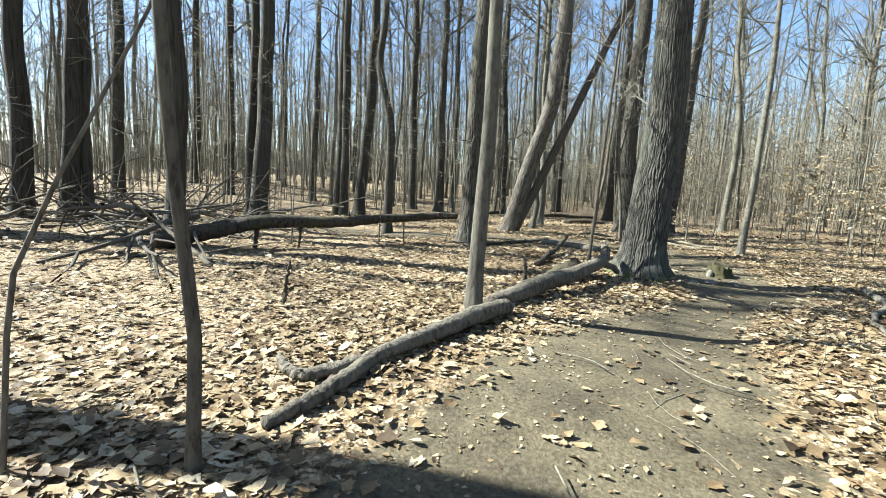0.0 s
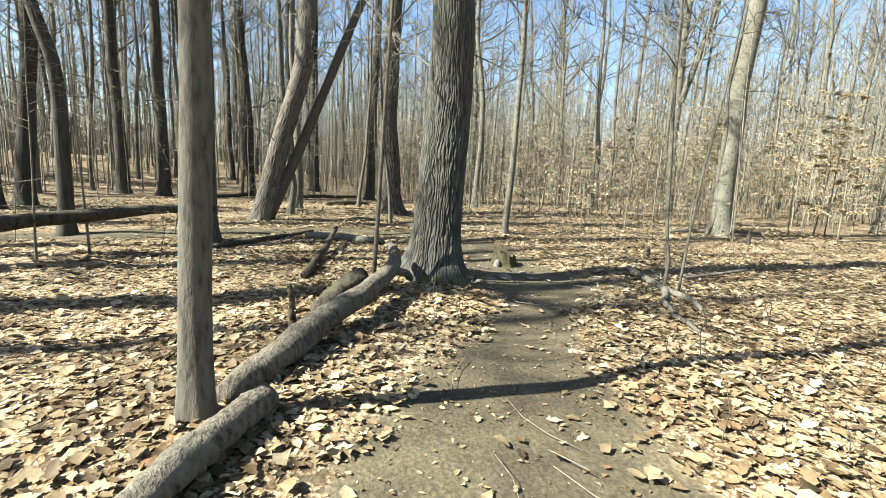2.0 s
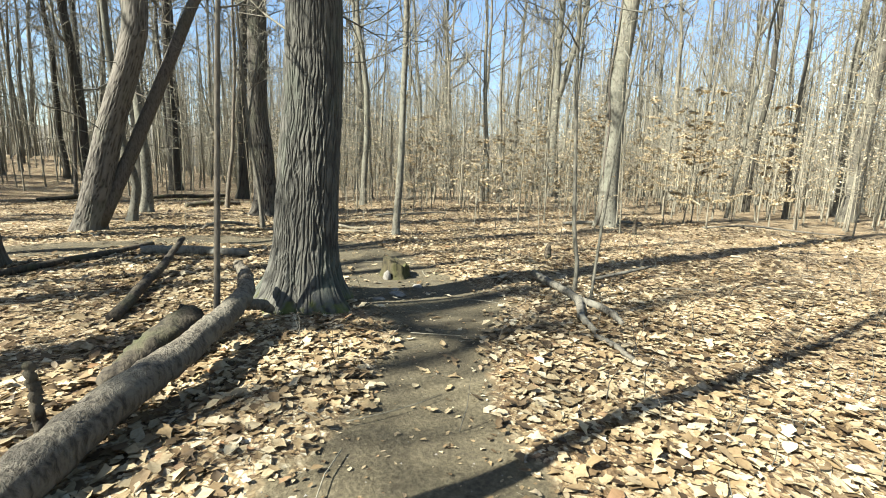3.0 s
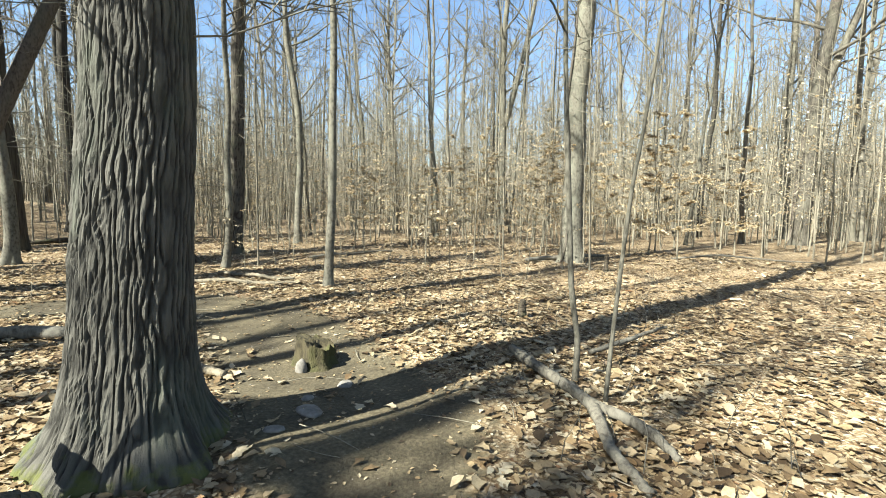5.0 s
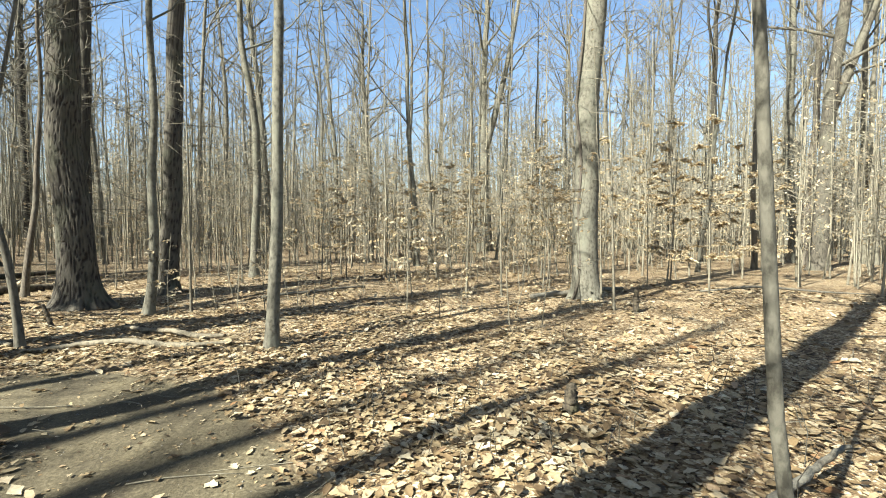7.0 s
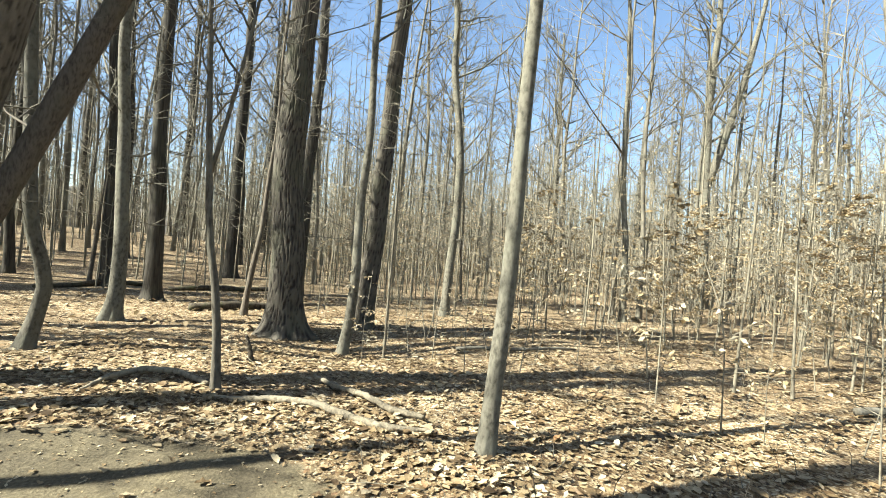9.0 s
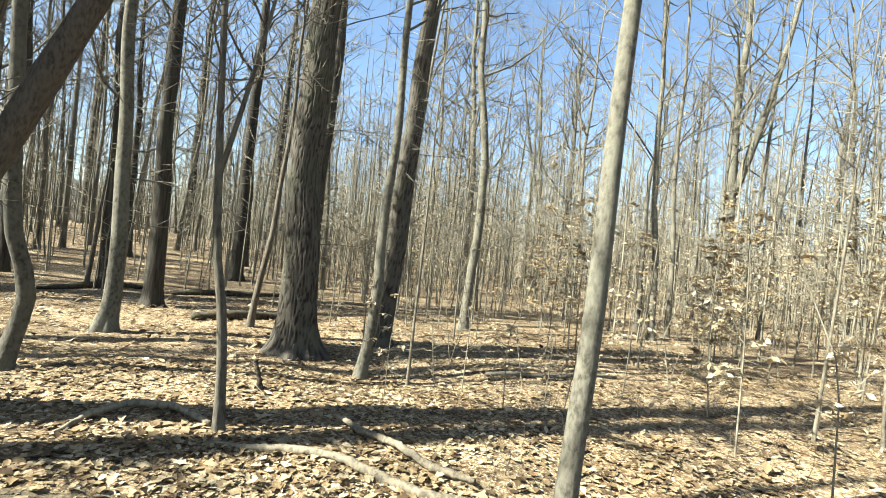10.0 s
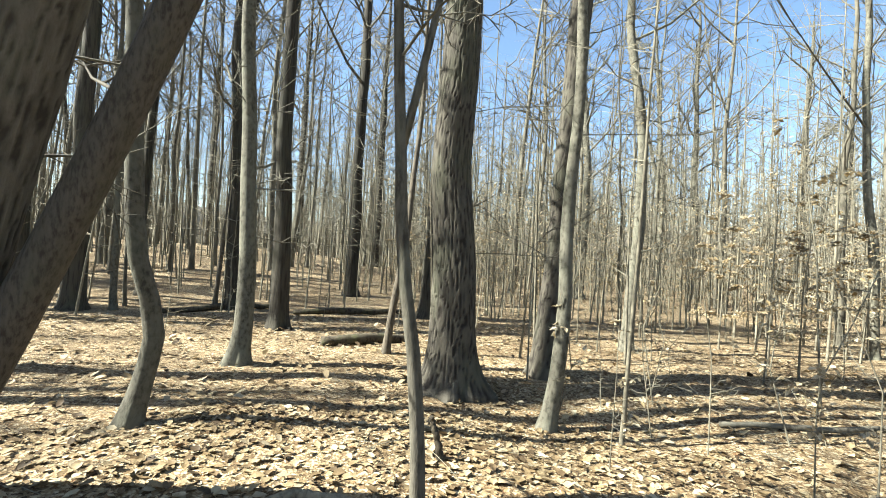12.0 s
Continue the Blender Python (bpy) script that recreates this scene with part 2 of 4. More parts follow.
def tube(geo, pts, radii, sides=8, cap=True, lump=0.0, rng=None):
    """A tapered round limb along a line of points."""
    pts, radii = np.asarray(pts, float), np.asarray(radii, float)
    n = len(pts)
    d = np.gradient(pts, axis=0)
    d /= np.linalg.norm(d, axis=1)[:, None] + 1e-9
    mean = pts[-1] - pts[0]
    ref = np.eye(3)[np.argmin(np.abs(mean))]
    a = np.cross(d, ref)
    a /= np.linalg.norm(a, axis=1)[:, None] + 1e-9
    b = np.cross(d, a)
    th = np.arange(sides) * 2 * np.pi / sides
    rr = radii[:, None] * np.ones(sides)
    if lump and rng is not None:
        rr = rr * (1 + lump * rng.normal(0, 1, (n, sides)))
    v = pts[:, None] + rr[..., None] * (np.cos(th)[None, :, None] * a[:, None] + np.sin(th)[None, :, None] * b[:, None])
    i = np.arange(n - 1)[:, None] * sides
    k = np.arange(sides)[None]
    k2 = (k + 1) % sides
    quads = np.stack([i + k, i + k2, i + sides + k2, i + sides + k], -1).reshape(-1, 4)
    v = v.reshape(-1, 3)
    tris = None
    if cap:
        v = np.concatenate([v, pts[:1], pts[-1:]])
        c0, c1 = n * sides, n * sides + 1
        top = (n - 1) * sides
        tris = [(c0, (j + 1) % sides, j) for j in range(sides)] + [(c1, top + j, top + (j + 1) % sides) for j in range(sides)]
    geo.add(v, quads, tris)


def cone(geo, p, q, r):
    """A thin pointed twig from p to q."""
    d = q - p
    a = np.cross(d, np.eye(3)[np.argmin(np.abs(d))])
    a *= r / (np.linalg.norm(a) + 1e-9)
    b = np.cross(d, a) / (np.linalg.norm(d) + 1e-9)
    geo.add([p + a, p - 0.5 * a + 0.87 * b, p - 0.5 * a - 0.87 * b, q], None, [(0, 1, 3), (1, 2, 3), (2, 0, 3)])


def spread(rng, d, angle):
    """A direction turned away from d by an angle, to a random side."""
    s = rng.normal(0, 1, 3)
    s -= d * (s @ d)
    s /= np.linalg.norm(s) + 1e-9
    return d * math.cos(angle) + s * math.sin(angle)


def limb(geo, rng, p, d, length, r, level, deepest, kids=(4, 3, 2), lift=0.08):
    n = (5, 4, 3, 2)[level]
    pts, dd = [p], d / np.linalg.norm(d)
    for _ in range(n - 1):
        dd = dd + rng.normal(0, 0.17, 3)
        dd[2] += lift
        dd /= np.linalg.norm(dd)
        pts.append(pts[-1] + dd * length / (n - 1))
    pts = np.array(pts)
    if level == 3:
        cone(geo, pts[0], pts[-1], r)
        return
    tube(geo, pts, np.linspace(r, max(r * 0.35, 0.003), n), (6, 4, 3)[level], cap=False)
    if level < deepest:
        for _ in range(kids[level]):
            f = rng.uniform(0.25, 0.98) * (n - 1)
            i = min(int(f), n - 2)
            at = pts[i] + (pts[i + 1] - pts[i]) * (f - i)
            dirn = pts[i + 1] - pts[i]
            dirn = dirn / np.linalg.norm(dirn)
            limb(geo, rng, at, spread(rng, dirn, rng.uniform(0.5, 0.95)), length * rng.uniform(0.4, 0.65), max(r * 0.48, 0.006), level + 1, deepest, kids, lift)


def centre_line(bends, height, rng, wobble=0.03, step=0.4):
    zs = np.concatenate([[0, 0.06, 0.14, 0.25, 0.4, 0.6, 0.85], np.arange(1.2, height, step), [height]])
    bz = [0.0] + [b[0] for b in bends]
    bx = [0.0] + [b[1] for b in bends]
    by = [0.0] + [b[2] for b in bends]
    if len(bz) > 1:
        run = min(height - bz[-1], 8.0) if height > bz[-1] else 0
        gap = max(bz[-1] - bz[-2], 0.3)
        bx.append(bx[-1] + 0.5 * (bx[-1] - bx[-2]) / gap * run)
        by.append(by[-1] + 0.5 * (by[-1] - by[-2]) / gap * run)
        bz.append(max(height, bz[-1] + 0.1))
    fine = np.linspace(0, height, 400)
    k = max(3, int(400 * min(0.45, height * 0.12) / height) | 1)
    kernel = np.hanning(k + 2)[1:-1]
    kernel /= kernel.sum()

    def smooth(b):
        f = np.interp(fine, bz, b)
        pad = k // 2
        f = np.convolve(np.concatenate([2 * f[0] - f[pad:0:-1], f, 2 * f[-1] - f[-2:-pad - 2:-1]]), kernel, "valid")
        return np.interp(zs, fine, f - f[0])

    ph = rng.uniform(0, 6.3, 4)
    fade = np.clip(zs / 2, 0, 1)
    x = smooth(bx) + wobble * fade * (np.sin(zs * 0.9 + ph[0]) + 0.5 * np.sin(zs * 2.3 + ph[1]))
    y = smooth(by) + wobble * fade * (np.sin(zs * 0.8 + ph[2]) + 0.5 * np.sin(zs * 2.1 + ph[3]))
    return np.stack([x, y, zs], 1)


def trunk_radius(z, height, r, flare, flare_height):
    return r * (1 - 0.8 * np.clip((z - 1) / height, 0, 1) ** 0.9) * (1 + flare * np.exp(-z / flare_height))


def trunk_mesh(line, height, r, rng, sides=12, flare=0.5, flare_height=0.22, furrow=0.0, ridges=30):
    """A trunk with flared roots; with furrow, ridged bark stands out of it."""
    geo = Geo()
    if furrow:
        low = min(height, 5.6)
        zs = np.concatenate([np.linspace(-0.12, low, int(low / 0.034)), np.linspace(low + 0.3, height, 24)])
    else:
        zs = np.concatenate([[-0.12], line[:, 2]])
    cx, cy = np.interp(zs, line[:, 2], line[:, 0]), np.interp(zs, line[:, 2], line[:, 1])
    th = np.arange(sides) * 2 * np.pi / sides
    base = trunk_radius(np.maximum(zs, 0), height, r, 0, 1)
    ph = rng.uniform(0, 6.3, 5)
    lobes = 1 + 0.22 * np.sin(5 * th + ph[0]) + 0.18 * np.sin(3 * th + ph[1]) + 0.12 * np.sin(9 * th + ph[2])
    fl = flare * np.exp(-np.maximum(zs, 0) / flare_height)
    rad = base[:, None] * (1 + fl[:, None] * np.maximum(lobes, 0.25)[None])
    rad *= 1 + 0.025 * np.sin(2 * th[None] + 0.7 * zs[:, None] + ph[3]) + 0.02 * np.sin(3 * th[None] - 1.1 * zs[:, None] + ph[4])
    if furrow:
        def field(k, kz, off):
            return np.array([[noise.noise((k * math.cos(a), k * math.sin(a), kz * z + off)) for a in th] for z in zs])

        warp, fine, chip = field(2.5, 1.6, 0), field(6, 4.2, 7), field(24, 17, 3)
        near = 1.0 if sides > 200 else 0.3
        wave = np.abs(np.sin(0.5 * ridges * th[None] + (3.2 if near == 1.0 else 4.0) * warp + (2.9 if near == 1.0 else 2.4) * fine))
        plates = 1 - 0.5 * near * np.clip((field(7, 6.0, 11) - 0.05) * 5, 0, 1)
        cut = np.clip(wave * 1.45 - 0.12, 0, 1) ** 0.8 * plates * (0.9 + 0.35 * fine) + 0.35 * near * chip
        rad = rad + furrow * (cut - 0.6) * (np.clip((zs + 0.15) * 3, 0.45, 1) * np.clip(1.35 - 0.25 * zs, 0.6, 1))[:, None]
        # relief depth, which also darkens the colour of the grooves
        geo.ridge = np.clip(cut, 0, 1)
    v = np.stack([cx[:, None] + rad * np.cos(th), cy[:, None] + rad * np.sin(th), zs[:, None] * np.ones(sides)], -1).reshape(-1, 3)
    i = np.arange(len(zs) - 1)[:, None] * sides
    k = np.arange(sides)[None]
    k2 = (k + 1) % sides
    geo.add(v, np.stack([i + k, i + k2, i + sides + k2, i + sides + k], -1).reshape(-1, 4))
    return geo


def crown_mesh(line, height, r, rng, start=0.38, boughs=12, reach=0.2, deepest=2, kids=(4, 3, 2)):
    geo = Geo()
    for n in range(boughs):
        z = height * (start + (0.98 - start) * (n + rng.uniform(0, 0.9)) / boughs)
        p = np.array([np.interp(z, line[:, 2], line[:, 0]), np.interp(z, line[:, 2], line[:, 1]), z])
        a = rng.uniform(0, 2 * np.pi)
        up = rng.uniform(0.45, 1.0)
        d = np.array([math.cos(a), math.sin(a), up])
        size = height * reach * rng.uniform(0.6, 1.1) * (1.25 - 0.6 * z / height)
        limb(geo, rng, p, d, size, min(max(0.25 * r, 0.01), 0.8 * float(trunk_radius(z, height, r, 0, 1))), 0, deepest, kids)
    return geo


# ---- the lie of the land ----
TRAIL = np.array([(1.0, -8.0, 1.1), (1.2, -2.0, 1.1), (1.45, 1.0, 1.05), (1.7, 2.2, 1.0), (2.2, 3.5, 0.95), (2.8, 4.7, 0.8), (3.45, 5.6, 0.42),
                  (4.15, 6.5, 0.42), (4.75, 7.5, 0.85), (4.95, 8.7, 0.8), (5.15, 10.0, 0.8), (5.25, 11.2, 0.75), (4.75, 12.4, 0.65), (3.6, 13.1, 0.6), (1.6, 13.1, 0.6), (-3.0, 12.6, 0.6), (-12.0, 13.5, 0.6)])


def trail_at(x, y):
    """1 in the middle of the beaten path, 0 away from it."""
    x, y = np.asarray(x, float), np.asarray(y, float)
    best = np.full(x.shape, 9.0)
    for (ax, ay, aw), (bx, by, bw) in zip(TRAIL[:-1], TRAIL[1:]):
        dx, dy = bx - ax, by - ay
        s = np.clip(((x - ax) * dx + (y - ay) * dy) / (dx * dx + dy * dy), 0, 1)
        best = np.minimum(best, np.hypot(x - ax - s * dx, y - ay - s * dy) / (aw + s * (bw - aw)))
    return np.clip(1.45 - 0.95 * best, 0, 1)


def land(x, y):
    """Height of the ground: almost level, with a hollow path and small humps."""
    x, y = np.asarray(x, float), np.asarray(y, float)
    far = np.hypot(x - 4, y - 8)
    h = 0.022 * np.sin(1.3 * x + 0.6 * y) * np.sin(0.9 * y - 0.5 * x + 1) + 0.012 * np.sin(3.1 * x - 1.7 * y + 2) + 0.01 * np.sin(2.3 * x + 3.7 * y)
    h = h - 0.035 * trail_at(x, y)
    h = h + np.clip((far - 22) / 60, 0, 1) * 0.7 * np.sin(0.07 * x + 1) * np.sin(0.06 * y + 0.4)
    dx, dy = x - 4.5, y - 11
    bearing = np.degrees(np.arctan2(dx, np.maximum(dy, 0.01)))
    up = np.clip((np.hypot(dx, dy) - 13) / 26, 0, 1)
    side = np.clip((18 - bearing) / 28, 0, 1) * np.clip((bearing + 85) / 40, 0, 1)
    h = h + 1.75 * up * up * (3 - 2 * up) * side * side * (3 - 2 * side)
    h = h - 0.17 * np.exp(-((x - 6.8) ** 2 + (y - 16.9) ** 2) / 1.6)
    h = h + 0.07 * np.exp(-((x - 3.6) ** 2 + (y - 8.0) ** 2) / 0.9)
    h = h + 0.1 * np.exp(-((x - 7.3) ** 2 / 0.8 + (y - 8.7) ** 2 / 0.12))
    return h


def z_at(x, y):
    return float(land(np.array(x), np.array(y)))


def build_ground():
    def axis(lo, hi, step, out):
        mid = np.arange(lo, hi + step / 2, step)
        grow, s = [], step
        at = 0.0
        while at < out:
            s *= 1.16
            at += s
            grow.append(at)
        grow = np.array(grow)
        return np.concatenate([lo - grow[::-1], mid, hi + grow])

    xs, ys = axis(-5, 14, 0.13, 2500), axis(-1, 20, 0.13, 2500)
    gx, gy = np.meshgrid(xs, ys)
    far = np.hypot(gx - 4, gy - 8)
    rough = np.random.default_rng(5).normal(0, 0.006, gx.shape) * (far < 16) * (1 - 0.6 * trail_at(gx, gy))
    geo = Geo()
    nx = len(xs)
    i = np.arange(len(ys) - 1)[:, None] * nx
    k = np.arange(nx - 1)[None]
    geo.add(np.stack([gx, gy, land(gx, gy) + rough], -1).reshape(-1, 3), np.stack([i + k, i + k + 1, i + nx + k + 1, i + nx + k], -1).reshape(-1, 4))
    me = geo.mesh("ground", GROUND)
    at = me.attributes.new("trail", "FLOAT", "POINT")
    at.data.foreach_set("value", trail_at(gx, gy).astype(np.float32).ravel())
    tagged(new("ground", me), "woodland floor of leaf litter with a beaten earth trail", "ground", kind="structure")


build_ground()


def build_backdrop():
    """Low wooded rise, far beyond the trees."""
    m, n, l, b = material("distant_woods", 1.0)
    co = n.new("ShaderNodeTexCoord").outputs["Object"]
    a = noise_node(n, l, co, 0.35, 6, (1, 1, 0.12))
    r = ramp(n, [(0.35, (0.1, 0.09, 0.075)), (0.65, (0.2, 0.185, 0.155))])
    l.new(a.outputs["Fac"], r.inputs["Fac"])
    l.new(r.outputs["Color"], b.inputs["Base Color"])
    geo = Geo()
    rng = np.random.default_rng(2)
    count = 1100
    th = np.arange(count) * 2 * np.pi / count
    top = 12.0 + 1.2 * np.sin(7 * th) + 0.9 * np.sin(17 * th + 1) + rng.uniform(-0.5, 0.5, count)
    top = top * (0.72 + 0.28 * np.cos(th - 0.6))
    rows = []
    for f, rad in ((-0.2, 120.0), (0.5, 122.0), (1.0, 124.0), (0.9, 140.0), (-0.2, 146.0)):
        rows.append(np.stack([4 + rad * np.cos(th), 8 + rad * np.sin(th), top * f], -1))
    k = np.arange(count)[None]
    i = np.arange(len(rows) - 1)[:, None] * count
    k2 = (k + 1) % count
    geo.add(np.concatenate(rows), np.stack([i + k, i + k2, i + count + k2, i + count + k], -1).reshape(-1, 4))
    tagged(part("backdrop", geo, m), "distant grey-brown line of bare woodland", "backdrop", kind="structure")


build_backdrop()

# ---- trees ----
SEED = [100]


def tree(x, y, r, bends=(), height=19.0, mat=None, label="", name="tree", flare=0.5, sides=12, furrow=0.0, ridges=30, start=0.4, boughs=12,
         reach=0.19, fork=None, deepest=3, flare_height=0.22, kids=(4, 3, 3), wobble=0.03):
    SEED[0] += 1
    rng = np.random.default_rng(SEED[0])
    mat = mat or BARK_RIDGED
    top = thing(name, x, y, z_at(x, y), label or "bare woodland tree with grey-brown bark standing in leaf litter", "tree", "woodland trees")
    line = centre_line(bends, height, rng, wobble)
    geo = trunk_mesh(line, height, r, rng, sides, flare, flare_height, furrow, ridges)
    trunk = part("trunk", geo, mat, top, smooth=not furrow)
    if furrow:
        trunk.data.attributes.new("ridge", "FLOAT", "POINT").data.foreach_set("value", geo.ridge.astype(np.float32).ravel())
    crown = crown_mesh(line, height, r, rng, start, boughs, reach, deepest, kids)
    if r > 0.1:
        for _ in range(14):
            z = rng.uniform(1.8, min(9.0, height * start + 2))
            p = np.array([np.interp(z, line[:, 2], line[:, 0]), np.interp(z, line[:, 2], line[:, 1]), z])
            a = rng.uniform(0, 6.3)
            limb(crown, rng, p, np.array([math.cos(a), math.sin(a), rng.uniform(-0.1, 0.7)]), rng.uniform(0.8, 2.2), rng.uniform(0.006, 0.014), 1, 3, (4, 4, 3), 0.03)
    if fork:
        z, dx, dy, share = fork
        p = np.array([np.interp(z, line[:, 2], line[:, 0]), np.interp(z, line[:, 2], line[:, 1]), z])
        f = np.linspace(0, 1, 12)
        rise = height * 0.9 - z
        pts = p + np.stack([dx * (1.6 * f - 0.5 * f * f), dy * (1.6 * f - 0.5 * f * f), rise * f], -1)
        arm = Geo()
        tube(arm, pts, share * r * (1 - 0.75 * f), 10)
        part("limb", arm, mat, top)
        for g in np.linspace(0.2, 0.95, 8):
            q = pts[int(g * 11)]
            limb(crown, rng, q, spread(rng, np.array([0, 0, 1.0]), 0.8), height * 0.15, 0.3 * share * r, 0, deepest)
    part("crown", crown, BARK_GREY if mat is BARK_GREY else BARK_FAR, top, "bare branches and twigs")
    return top


OAK = "large old oak with deeply furrowed dark grey bark beside the trail"
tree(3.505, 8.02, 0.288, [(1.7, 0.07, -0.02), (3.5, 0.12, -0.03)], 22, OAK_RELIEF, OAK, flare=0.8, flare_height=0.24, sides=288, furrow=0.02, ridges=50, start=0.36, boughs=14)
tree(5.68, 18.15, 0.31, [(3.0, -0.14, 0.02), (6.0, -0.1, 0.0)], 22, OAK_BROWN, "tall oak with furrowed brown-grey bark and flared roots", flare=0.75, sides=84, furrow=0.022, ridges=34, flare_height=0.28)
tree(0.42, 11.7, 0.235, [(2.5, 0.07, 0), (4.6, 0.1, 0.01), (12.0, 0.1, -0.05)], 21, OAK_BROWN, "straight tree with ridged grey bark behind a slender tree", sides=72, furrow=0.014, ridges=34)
tree(1.07, 5.02, 0.078, [(0.7, 0.02, 0), (1.8, 0.03, 0), (2.6, 0.04, 0)], 12, BARK_MID, "slender grey-barked tree beside the fallen log", sides=20, boughs=14, flare=0.35, start=0.35)
LEANING = "thick leaning tree with mottled bark and a dead stem against it"
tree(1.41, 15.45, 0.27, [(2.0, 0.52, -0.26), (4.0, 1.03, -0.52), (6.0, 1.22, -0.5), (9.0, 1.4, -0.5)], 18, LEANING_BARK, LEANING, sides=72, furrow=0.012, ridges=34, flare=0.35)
tree(4.27, 29.8, 0.25, [(8.9, 0.02, 0)], 20)
tree(13.4, 11.6, 0.265, [(1.9, -0.03, 0.04), (4.0, -0.02, 0.02), (6.0, 0.12, -0.12)], 20, BARK_GREY, "smooth pale grey beech-like tree with a dark vine up its trunk", sides=40, flare=0.45)
PALE = "slender pale grey tree rising from sunlit leaf litter"
tree(7.0, 12.42, 0.078, [(1.3, 0.07, -0.03), (2.7, 0.1, -0.05), (4.2, 0.13, -0.05)], 11, BARK_GREY, PALE, sides=24, flare=0.35, start=0.42, wobble=0.015)
tree(6.56, 16.95, 0.086, [(0.6, 0.09, -0.02), (1.6, 0.15, -0.04), (3.8, 0.17, -0.04), (5.9, 0.15, -0.03)], 12, BARK_GREY, PALE, sides=20, flare=0.5, start=0.42)
tree(7.35, 18.85, 0.215, [(3.3, 0.17, -0.06), (6.5, 0.35, -0.1)], 20, OAK_BROWN, "leaning ridged grey tree behind a slender pale stem", sides=48, furrow=0.01, ridges=28)
tree(6.5, 25.5, 0.24, [(7.5, 0.25, -0.02)], 21)
tree(2.6, 19.35, 0.13, [(0.5, 0.06, 0), (2.4, 0.03, 0), (5.6, -0.12, -0.04)], 16, BARK_GREY, "smooth grey tree with a curved foot", sides=24, flare=0.7)
tree(2.7, 22.8, 0.2, [(4.0, -0.09, -0.01), (7.5, -0.14, -0.02)], 20, BARK_RIDGED, sides=24)
tree(1.08, 25.5, 0.18, [(4, -0.12, 0), (6.8, -0.28, 0)], 19, BARK_RIDGED, start=0.2, boughs=16)
tree(4.92, 20.25, 0.065, [(2.0, 0.24, 0), (5.0, 0.4, 0)], 9, BARK_BROWN, "thin leaning dark sapling beside an oak", name="sapling", sides=10)
tree(2.2, 16.85, 0.095, [(0.5, 0.1, 0.04), (0.95, 0.16, 0.05), (1.7, -0.05, -0.03), (3.0, -0.12, -0.05), (4.1, -0.18, -0.08)], 12, BARK_GREY, "crooked pale grey tree with a bent lower trunk", sides=24, wobble=0.01)
tree(4.7, 14.65, 0.045, [(0.6, -0.03, 0), (1.2, -0.09, 0.01), (1.75, -0.2, 0), (3.0, -0.32, 0), (4.2, -0.36, 0)], 7, BARK_MID, "crooked thin sapling among fallen branches", name="sapling", sides=14, flare=0.4, start=0.4, fork=(2.4, 0.5, 0.1, 0.6), wobble=0.02)
tree(-2.27, 24.5, 0.24, [(7.5, -0.02, 0)], 20)
tree(-1.48, 24.7, 0.075, [(4.9, -0.17, -0.07)], 14, BARK_GREY)
tree(0.66, 25.4, 0.06, [(3.2, 0.17, 0.04)], 9, BARK_BROWN, name="sapling", label="thin bare sapling in the woods")
for x, y, r in ((6.3, 52, 0.3), (-0.7, 55, 0.3), (5.9, 45, 0.28), (0.0, 50, 0.28), (42, 41, 0.3), (-6, 48, 0.28)):
    tree(x, y, r, height=21)
# across the trail, among the young beeches
tree(10.2, 21.0, 0.13, [(4.4, 0.17, -0.08), (7.1, -0.19, 0.09)], 17, BARK_GREY)
tree(16.3, 34.8, 0.25, [(7, 0.15, -0.05), (13, -0.4, 0.2)], 20, BARK_GREY, start=0.3, boughs=16)
tree(23.0, 37.3, 0.22, [(7.5, -0.1, 0.06), (14, -0.6, 0.4)], 19, BARK_GREY, fork=(6.0, -1.6, 1.0, 0.6))
tree(28.0, 40.5, 0.33, [(12, -0.2, 0.2)], 21, BARK_GREY, start=0.35, boughs=16)
tree(36.5, 40.0, 0.33, [(9.5, -0.1, 0.1), (20, 0.2, -0.1)], 21, BARK_GREY)
FORKED = "tall pale tree that forks into several upright limbs"
tree(27.0, 26.0, 0.33, [(8.5, -0.15, 0.2), (15, 0, 0.05)], 21, BARK_GREY, FORKED, fork=(6.2, 1.6, -1.7, 0.7), sides=16)
tree(25.0, 9.2, 0.26, [(3.6, 0.02, -0.05), (6.2, 0.05, -0.2), (8, 0.1, -0.4)], 18, BARK_MID, "spreading grey tree with a low outreaching limb", fork=(5.2, 1.0, -2.2, 0.6), sides=20, start=0.3, reach=0.3)
tree(29.0, 10.7, 0.22, [(5, -0.02, 0.1)], 19, BARK_GREY, start=0.3)
tree(27.6, 10.0, 0.16, [(5, 0.1, -0.2)], 17, BARK_OAK)
